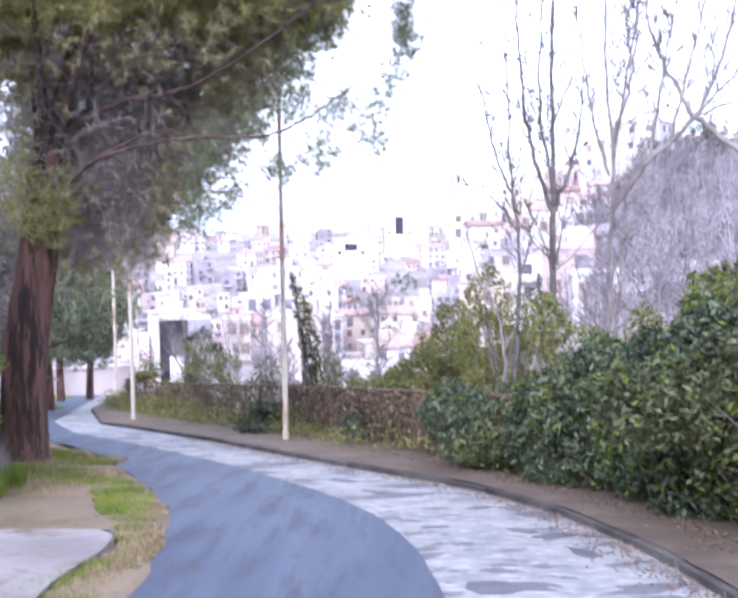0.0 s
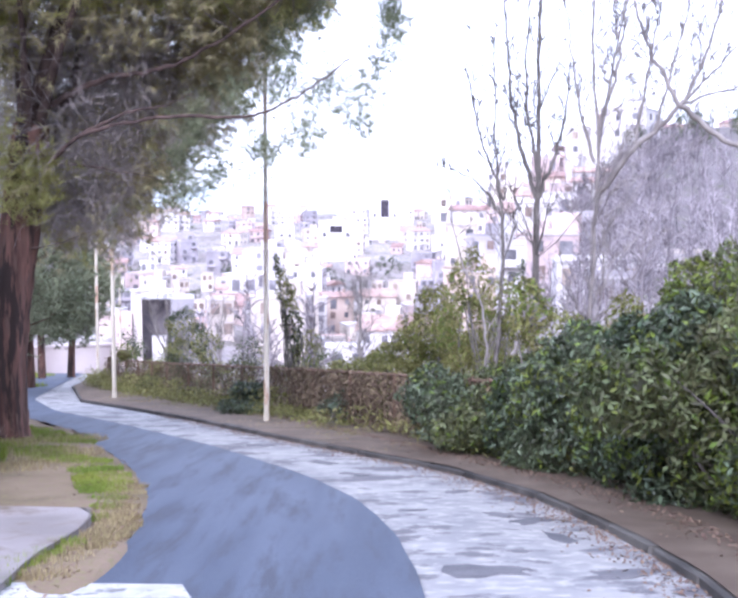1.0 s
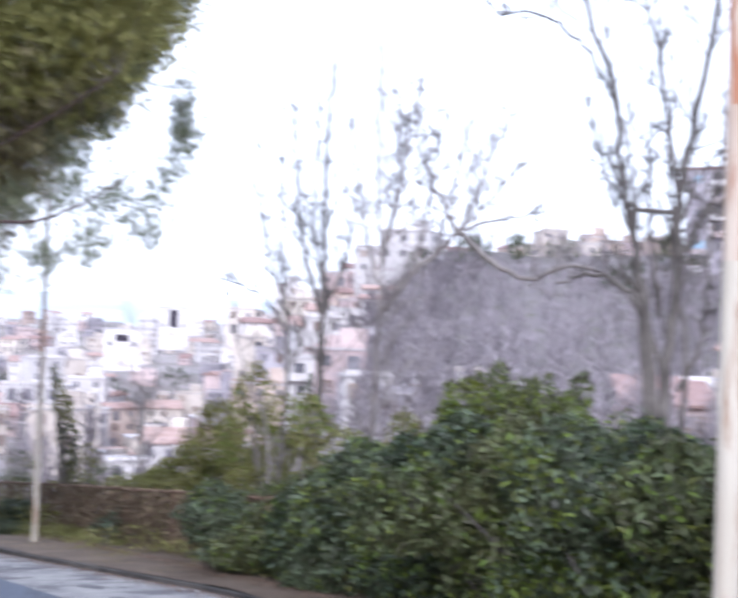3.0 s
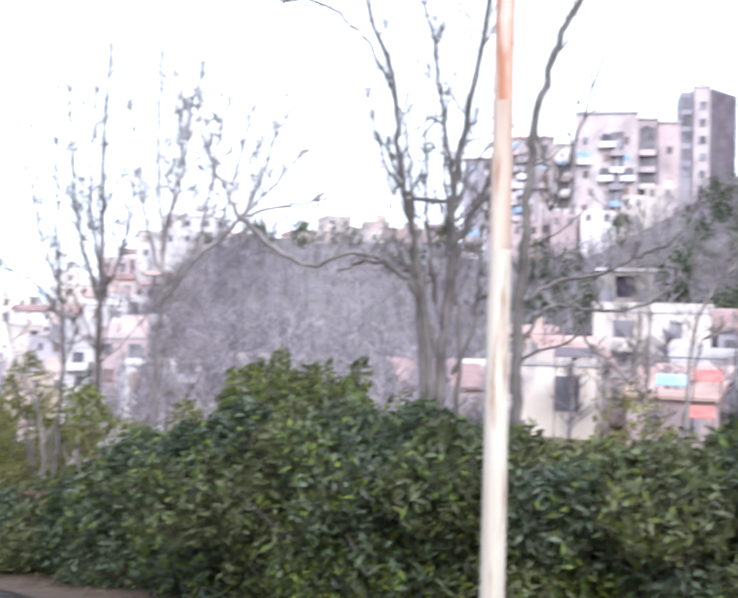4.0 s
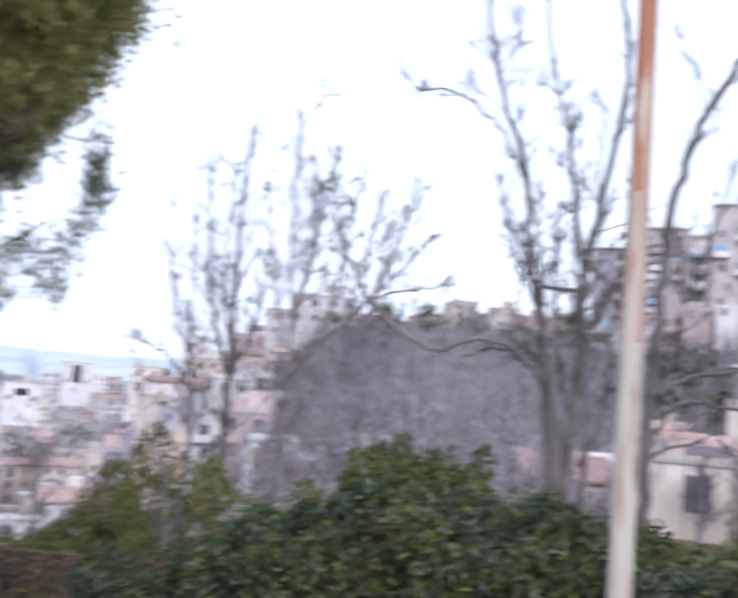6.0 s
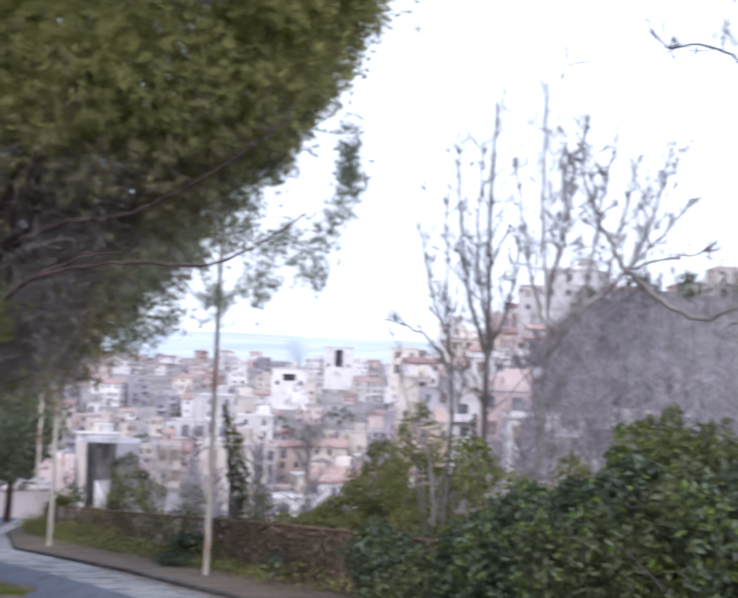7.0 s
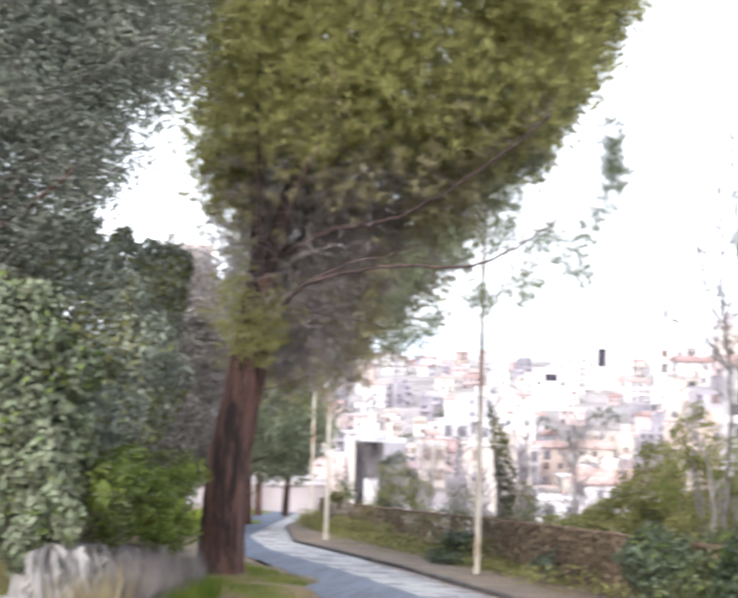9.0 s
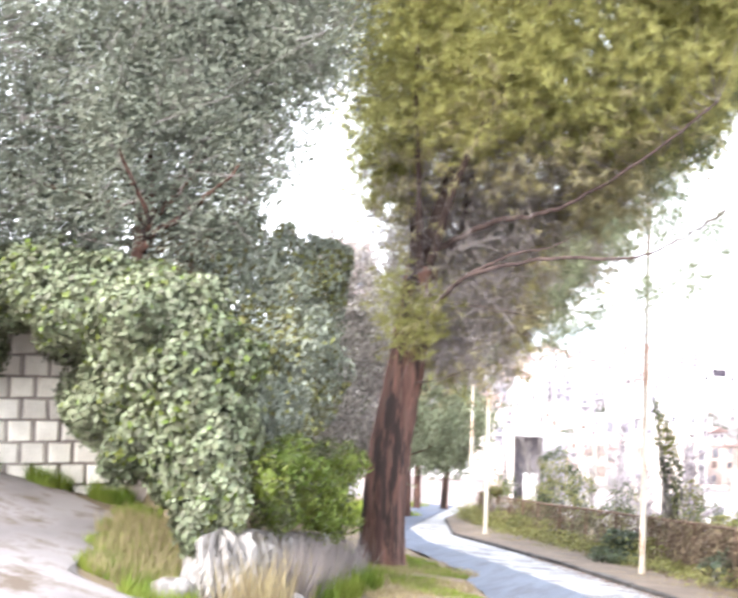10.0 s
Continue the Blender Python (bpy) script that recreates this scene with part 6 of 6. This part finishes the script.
# ---------------------------------------------------------------- hill at the right: apartment block, houses, woods
def apartment_block():
    d, az0 = 190.0, -36.5
    x, y = pol(az0 - 0.5, d)
    zb = up(3.6, d)
    t = thing("apartment_building", "weathered concrete apartment block with loggias on the hilltop", "building")
    t.matrix_basis = Matrix.Translation((x, y, zb)) @ Matrix.Rotation(radians(az0), 4, "Z")
    rr = np.random.default_rng(36)

    def lat(az): return d * math.tan(radians(az0 - az))
    def top(el): return up(el, d) - zb
    # wings: from, to, front, top, wall, columns of openings
    wings = [(-29.0, -31.3, 1.5, 9.0, PLASTERS[3], 2), (-31.3, -33.9, 0.4, 10.1, M_CONCWALL, 3), (-33.9, -35.1, 1.8, 9.8, PLASTERS[1], 1), (-35.1, -38.4, -0.9, 11.3, M_CONCWALL, 3),
             (-38.4, -39.5, 0.8, 11.05, M_CONCWALL, 1), (-39.5, -40.6, 0.0, 10.8, PLASTERS[2], 1)]
    # the dark fills are flat panels coloured like shaded loggias
    fills = [M_OPENING_SHADE, M_OPENING_SHADE, M_OPENING_SHADE, M_SHUTTER, M_GLASS, PLASTERS[0], M_BLUESHEET]
    for a, b, fy, el, wm, cols in wings:
        xa, xb, h = lat(a), lat(b), top(el)
        w_ = xb - xa
        part("wing", mesh_of("wing", *box((xa + xb) / 2, fy + 5, h / 2 - 4, w_, 10, h + 8), wm), t)
        part("roof_slab", mesh_of("roof_slab", *box((xa + xb) / 2, fy + 5, h + 0.2, w_ + 0.3, 10.5, 0.4), M_TILE if el in (10.1, 9.0) else M_FLATROOF), t)
        pitch = w_ / cols
        for s_ in range(int(h / 3.05) + 1):
            cz = h - 1.8 - s_ * 3.05
            for k in range(cols):
                if s_ == 0 and el == 11.3 or rr.random() < 0.16:
                    continue        # the blank top storey, and bricked-up places
                cx = xa + (k + 0.5) * pitch + float(rr.normal(0, 0.12))
                wide = rr.random() < 0.6
                ow, oh = (pitch * float(rr.uniform(0.55, 0.8)), 2.3) if wide else (1.0, 1.35)
                ob = part("window", mesh_of("window", *box(0, 0, 0, ow, 0.2, oh), fills[int(rr.integers(0, len(fills)))]), t)
                ob.location = (cx, fy - 0.04, cz)
                if wide:
                    side = box((-1 if rr.random() < 0.5 else 1) * ow / 2, -0.6, 1.2, 0.16, 1.2, 2.5)
                    bal = part("balcony", mesh_of("balcony", *join([box(0, -0.6, 0, ow + 0.4, 1.2, 0.2), box(0, -1.15, 0.5, ow + 0.4, 0.1, 0.9), side]), (PLASTERS[0], M_CONCWALL, PLASTERS[2])[int(rr.integers(0, 3))]), t)
                    bal.location = (cx, fy, cz - 1.25)
        for k in range(cols):           # pale pilasters and stained down-pipes between the columns
            px_ = xa + k * pitch + 0.2
            part("pilaster", mesh_of("pilaster", *box(px_, fy - 0.12, h * 0.42, 0.45, 0.3, h * 0.8), PLASTERS[0] if k % 2 else PLASTERS[3]), t)
    for az, w_, el, fy in [(-37.35, 2.3, 10.4, -0.9), (-38.95, 2.6, 10.7, 0.8), (-34.5, 2.0, 9.2, 1.8), (-32.4, 2.4, 9.4, 0.4)]:       # loggia shafts: flat panels, their shade painted dark
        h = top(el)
        part("loggia", mesh_of("loggia", *box(lat(az), fy - 0.1, h * 0.62, w_, 0.3, h * 0.74), M_OPENING_SHADE), t, "flat dark panel painted as loggia shade")
        for s_ in range(5):
            part("balcony", mesh_of("balcony", *join([box(lat(az), fy - 0.6, h * 0.27 + s_ * 3.05, w_ + 0.2, 1.0, 0.2), box(lat(az), fy - 1.05, h * 0.27 + s_ * 3.05 + 0.5, w_ + 0.2, 0.1, 0.9)]), (PLASTERS[0], M_CONCWALL, PLASTERS[2], M_BLUESHEET, PLASTERS[3])[(s_ + int(-az)) % 5]), t)
    for az, w_, el in [(-32.6, 5.5, 5.4), (-34.6, 4.5, 5.9), (-36.4, 6.0, 6.1), (-38.2, 4.0, 6.9), (-39.6, 5.0, 7.4)]:      # lean-to annexes at the foot
        h = top(el)
        part("annex", mesh_of("annex", *box(lat(az), -1.6, h / 2 - 3, w_, 3.2, h + 6), PLASTERS[int(rr.integers(0, 4))]), t)
        for k in (-0.28, 0.25):
            part("window", mesh_of("window", *box(lat(az) + k * w_, -3.24, h - 1.3, 0.9, 0.16, 1.3), M_OPENING_SHADE), t)
    h = top(12.4)
    part("stair_tower", mesh_of("stair_tower", *box((lat(-40.6) + lat(-41.3)) / 2, 4.6, h / 2 - 3, lat(-41.3) - lat(-40.6), 9, h + 6), PLASTERS[3]), t, "taller grey stair tower")
    part("stair_tower", mesh_of("stair_tower", *box((lat(-41.3) + lat(-42.1)) / 2, 4.0, h / 2 - 2.8, lat(-42.1) - lat(-41.3), 9.4, h + 6.6), M_CONCWALL), t, "taller pale stair tower")
    # the dark side wall runs back and away from the front
    xa, xb = lat(-42.1), lat(-43.6)
    v = [(xa, -0.75, -6), (xb, 3.2, -6), (xb, 9.0, -6), (xa, 8.6, -6)]
    v += [(x_, y_, z_) for (x_, y_, _), z_ in zip(v, (h + 0.5, h - 0.3, h - 0.3, h + 0.5))]
    part("tower_cladding", mesh_of("tower_cladding", v, [(3, 2, 1, 0), (4, 5, 6, 7), (0, 1, 5, 4), (1, 2, 6, 5), (2, 3, 7, 6), (3, 0, 4, 7)], M_DARKWALL), t, "dark side wall")
    part("parapet", mesh_of("parapet", *box((xa + lat(-41.3)) / 2, 4.0, h + 0.75, lat(-42.1) - lat(-41.3) + 0.3, 9.6, 0.3), M_FLATROOF), t)
    part("lift_house", mesh_of("lift_house", *box(lat(-41.8), 4.0, h + 1.4, 1.6, 3, 1.2), M_CONCWALL), t)
    for s_ in range(5):
        ob = part("window", mesh_of("window", *box(0, 0, 0, 1.7, 0.2, 2.0), M_OPENING_SHADE if s_ % 2 else M_GLASS), t)
        ob.location = (lat(-40.95), 0.06, h - 1.9 - s_ * 3.05)
        ob = part("window", mesh_of("window", *box(0, 0, 0, 1.1, 0.2, 1.4), M_GLASS), t)
        ob.location = (lat(-41.75), -0.74, h - 2.6 - s_ * 3.05)


apartment_block()


def hill_house(az, d, el_top, kind, label, pm, turn=0.0):
    wd, dp, st, rf, ex, bal = kind
    h = house(wd, dp, st, rf, PLASTERS[pm], int(abs(az) * 100), label=label, group="houses below the hilltop block", top_extra=ex, balcony=bal)
    x, y = pol(az, d)
    hh = st * 3.0 + (0.7 if rf == "flat" else 1.5)
    put_on(h, x, y, radians(az + turn), up(el_top, d) - hh)


hill_house(-29.0, 72, -2.5, (6, 6, 2, "slope", False, False), "pink house with a red tiled lean-to roof", 2, 10)
hill_house(-34.2, 66, -1.6, (7, 6, 2, "flat", False, False), "cream house with a dark open shed", 1, -8)
hill_house(-39.9, 80, 1.3, (8.5, 7, 2, "flat", False, True), "cream house with a long flat roof", 1, 4)
hill_house(-43.6, 74, -1.0, (7, 6, 2, "flat", False, False), "white house with red awnings", 0, -6)
hill_house(-41.0, 62, -2.4, (5, 5, 2, "slope", False, False), "small pink house with a tiled roof", 2, -10)
hill_house(-36.2, 68, -0.9, (4, 4.5, 2, "slope", False, False), "narrow ochre house with a tiled lean-to roof", 4, 14)
hill_house(-38.4, 70, -2.2, (3.6, 4, 2, "flat", False, True), "small pink house with a balcony", 2, -12)
hill_house(-44.8, 84, 0.9, (4.5, 5, 2, "slope", False, False), "small grey house with a tiled roof", 3, 10)
hill_house(-31.2, 78, -2.0, (4.5, 5, 2, "flat", False, False), "small white house beside the bare trees", 0, 8)
hill_house(-46.4, 70, -1.8, (4.5, 5, 2, "flat", False, True), "small blue-grey house with a balcony", 3, -5)
hill_house(-33.0, 92, 0.4, (5, 5, 2, "gable", False, False), "ochre house with a faded tile roof", 4, -9)
hill_house(-48.9, 110, 9.9, (8.5, 7, 4, "gable", False, True), "tall grey house with a tiled roof and balconies above the trees", 3, 4)
hill_house(-45.8, 210, 10.6, (8, 8, 3, "flat", True, True), "pale block of flats beyond the hilltop", 3, 0)
hill_house(-31.0, 230, 7.6, (10, 8, 2, "flat", False, True), "pale house beside the hilltop block", 3, 0)
# houses along the ridge and down its flank: az, distance, top, kind, plaster
RIDGE_AZ = [-5.2, -7, -8, -10.5, -12.3, -13.4, -15, -16.6, -18.5, -20, -22.5, -24, -26, -29]
RIDGE_EL = [0.9, 1.6, 2.3, 3.2, 3.5, 5.0, 5.6, 4.7, 4.8, 5.3, 5.8, 6.1, 5.3, 6.0]
RIDGE_KINDS = [(8, 7, 2, "gable", False, True), (10, 8, 3, "flat", True, True), (7, 7, 2, "flat", False, False), (9, 7, 2, "slope", False, True), (6.5, 6, 3, "flat", True, False)]
RIDGE_WORDS = {"gable": "tile-roofed", "flat": "flat-roofed", "slope": "lean-to roofed"}


def ridge_houses():
    rr = np.random.default_rng(58)
    for row, (dist, drop, step, stop) in enumerate([(262, 0.15, 2.0, -30.5), (238, 1.0, 2.2, -29), (212, 2.0, 2.1, -17), (186, 3.1, 2.4, -16), (160, 4.3, 2.7, -15)]):
        az = -5.4 - 0.9 * (row % 2) - 0.3 * row
        while az > stop:
            k, pm = int(rr.integers(0, 5)), int(rr.integers(0, 5))
            el = float(np.interp(-az, [-a for a in RIDGE_AZ], RIDGE_EL)) - drop + float(rr.normal(0, 0.22))
            word = f"{TONES[pm]} {RIDGE_WORDS[RIDGE_KINDS[k][3]]} house " + ("on the wooded ridge" if row < 2 else "on the flank of the hill")
            hill_house(az, dist + float(rr.normal(0, 5)), el, RIDGE_KINDS[k], word, pm, float(rr.normal(0, 12)))
            az -= step * float(rr.uniform(0.75, 1.35))


ridge_houses()
hill_house(20.9, 120, 5.7, (4.5, 6, 4, "flat", False, True), "pinkish block of flats beyond the garden trees", 2, 8)


for _i, (az, d, el, pm, kd) in enumerate([(-16.2, 92, -2.3, 0, (5, 5, 2, "flat", False, False)), (-14.4, 84, -3.2, 3, (4, 5, 2, "flat", False, True)), (-18.4, 98, -2.0, 1, (5, 5, 2, "flat", False, True)), (-12.6, 96, -2.4, 0, (4.5, 5, 2, "flat", False, False)),
                                         (-11.0, 120, -1.0, 2, (6, 6, 2, "flat", True, False)), (-20.6, 90, -2.6, 0, (4, 4.5, 2, "flat", False, False)), (-9.4, 140, -1.6, 0, (6, 6, 2, "flat", False, True)), (-13.4, 130, 0.0, 3, (5, 5, 3, "flat", False, True)), (-10.2, 170, 0.6, 0, (7, 6, 3, "flat", False, True))]):
    hill_house(az, d, el, kd, f"small {TONES[pm]} house among the bare trees", pm, (7, -9, 4)[_i % 3])


def awning(az, el, d, w_, material, label):
    x, y = pol(az, d)
    z = up(el, d)
    t = thing("awning", label, "awning", "", (x, y, z))
    t.rotation_euler = (0, 0, radians(az))
    part("cloth", mesh_of("cloth", *join([([(-w_ / 2, 0, 0.5), (w_ / 2, 0, 0.5), (w_ / 2, -1.3, 0), (-w_ / 2, -1.3, 0), (-w_ / 2, 0, 0.45), (w_ / 2, 0, 0.45), (w_ / 2, -1.3, -0.05), (-w_ / 2, -1.3, -0.05)], [(0, 1, 2, 3), (7, 6, 5, 4), (3, 2, 6, 7), (0, 3, 7, 4), (1, 5, 6, 2)])]), material), t)
    zb = gz(x, y) - z
    for k in (-1, 1):
        part("post", tubes_mesh("post", [tube([(k * w_ * 0.46, -1.2, zb), (k * w_ * 0.46, -1.2, 0.0)], [0.04, 0.04], 6)], M_FENCE), t)


awning(-42.8, -2.7, 58, 1.5, M_REDAWN, "red sloping cloth awning on thin posts")
awning(-45.2, -2.0, 60, 1.5, M_REDAWN, "red sloping cloth awning on thin posts")
awning(-42.6, -4.6, 56, 1.2, M_REDAWN, "red sloping cloth awning on thin posts")
awning(-41.0, -3.0, 57, 1.6, M_BLUESHEET, "faded blue sheet stretched as an awning")
awning(-36.0, -1.7, 62, 2.6, M_DARKWALL, "dark shed roof on thin posts")


def woods(label, n, az, r, height, material, seed, leafy=False, name="woods"):
    """Many far trees in one mesh: bare ones as forked stems, leafy ones as clumps."""
    rr = np.random.default_rng(seed)
    vs, fs, o = [], [], 0
    for _ in range(n):
        a, d = rr.uniform(*az), math.sqrt(rr.uniform(r[0] ** 2, r[1] ** 2))
        x, y = pol(a, d)
        b = np.array([x, y, gz(x, y) - 0.2])
        h = rr.uniform(*height)
        tb = []
        if leafy:
            c = []
            for _k in range(14):
                c.append(b + [0, 0, h * 0.55] + rand_dirs(rr, 1)[0] * [h * 0.3, h * 0.3, h * 0.38] + rr.normal(0, 1, (34, 3)) * h * 0.07)
            c = np.concatenate(c)
            v, f = leaves(c, rand_dirs(rr, len(c)), h * 0.07, h * 0.04, rr, 1.0)
            vs.append(v)
            fs.append(np.concatenate([f, f[:, :1]], 1) + o)
            o += len(v)
            tb.append(tube([b, b + [0, 0, h * 0.6]], [h * 0.03, h * 0.015], 4))
        else:
            top = b + [rr.normal(0, 0.08) * h, rr.normal(0, 0.08) * h, h]
            st = curve([b, (b + top) / 2 + rr.normal(0, 0.04 * h, 3), top], 3)
            tb.append(tube(st, np.linspace(h * 0.018, h * 0.004, len(st)), 4))
            for _k in range(15):
                q = rr.uniform(0.15, 0.95)
                p = b + (top - b) * q
                dd = rand_dirs(rr, 1)[0] * [1, 1, 0.3] + [0, 0, 0.7]
                e = p + dd * h * 0.30 * (1.15 - q)
                tb.append(tube([p, (p + e) / 2 + rr.normal(0, 0.02 * h, 3), e], [h * 0.009, h * 0.007, h * 0.003], 3))
                for _m in range(2):
                    e2 = e + (rand_dirs(rr, 1)[0] * [1, 1, 0.4] + [0, 0, 0.5]) * h * 0.14
                    tb.append(tube([(p + e) / 2, e2], [h * 0.006, h * 0.003], 3))
        for v, f in tb:
            vs.append(v)
            fs.append(f + o)
            o += len(v)
    me = mesh_of(name, np.concatenate(vs), np.concatenate(fs), material)
    tagged(new(name, me), label, "woods", kind="stuff")


woods("grey-brown bare woods on the hillside", 600, (-52, -15.5), (62, 175), (4.0, 7.0), M_WOODS, 501)
woods("thin bare woods down the hill's flank", 130, (-17.5, -8), (62, 175), (4.0, 6.5), M_WOODS, 508)
woods("bare trees at the edge of the hill woods", 85, (-16.5, -12.2), (80, 175), (3.5, 6.5), M_WOODS, 510)
woods("bare trees between the ridge houses", 60, (-34, -10), (215, 255), (4.0, 6.5), M_WOODS, 509)
woods("grey-brown bare thicket below the hedge", 120, (-32, -17), (36, 66), (3.0, 5.0), M_WOODS, 502)
woods("bare trees between the town houses", 150, (-9, 15), (90, 330), (3.0, 5.5), M_WOODS, 503)
woods("large bare trees below the fence", 26, (-9, 10), (50, 110), (4.5, 7.0), M_WOODS, 507)
woods("dark evergreen trees under the hilltop block", 60, (-50, -33), (85, 165), (4, 7.5), M_DARKLEAF, 504, True)
woods("dark green trees between the town houses", 60, (-10, 17), (90, 420), (3, 6), M_DARKLEAF, 505, True)
woods("dark evergreens between the ridge houses", 26, (-30, -14), (150, 245), (3.5, 6.5), M_DARKLEAF, 506, True)
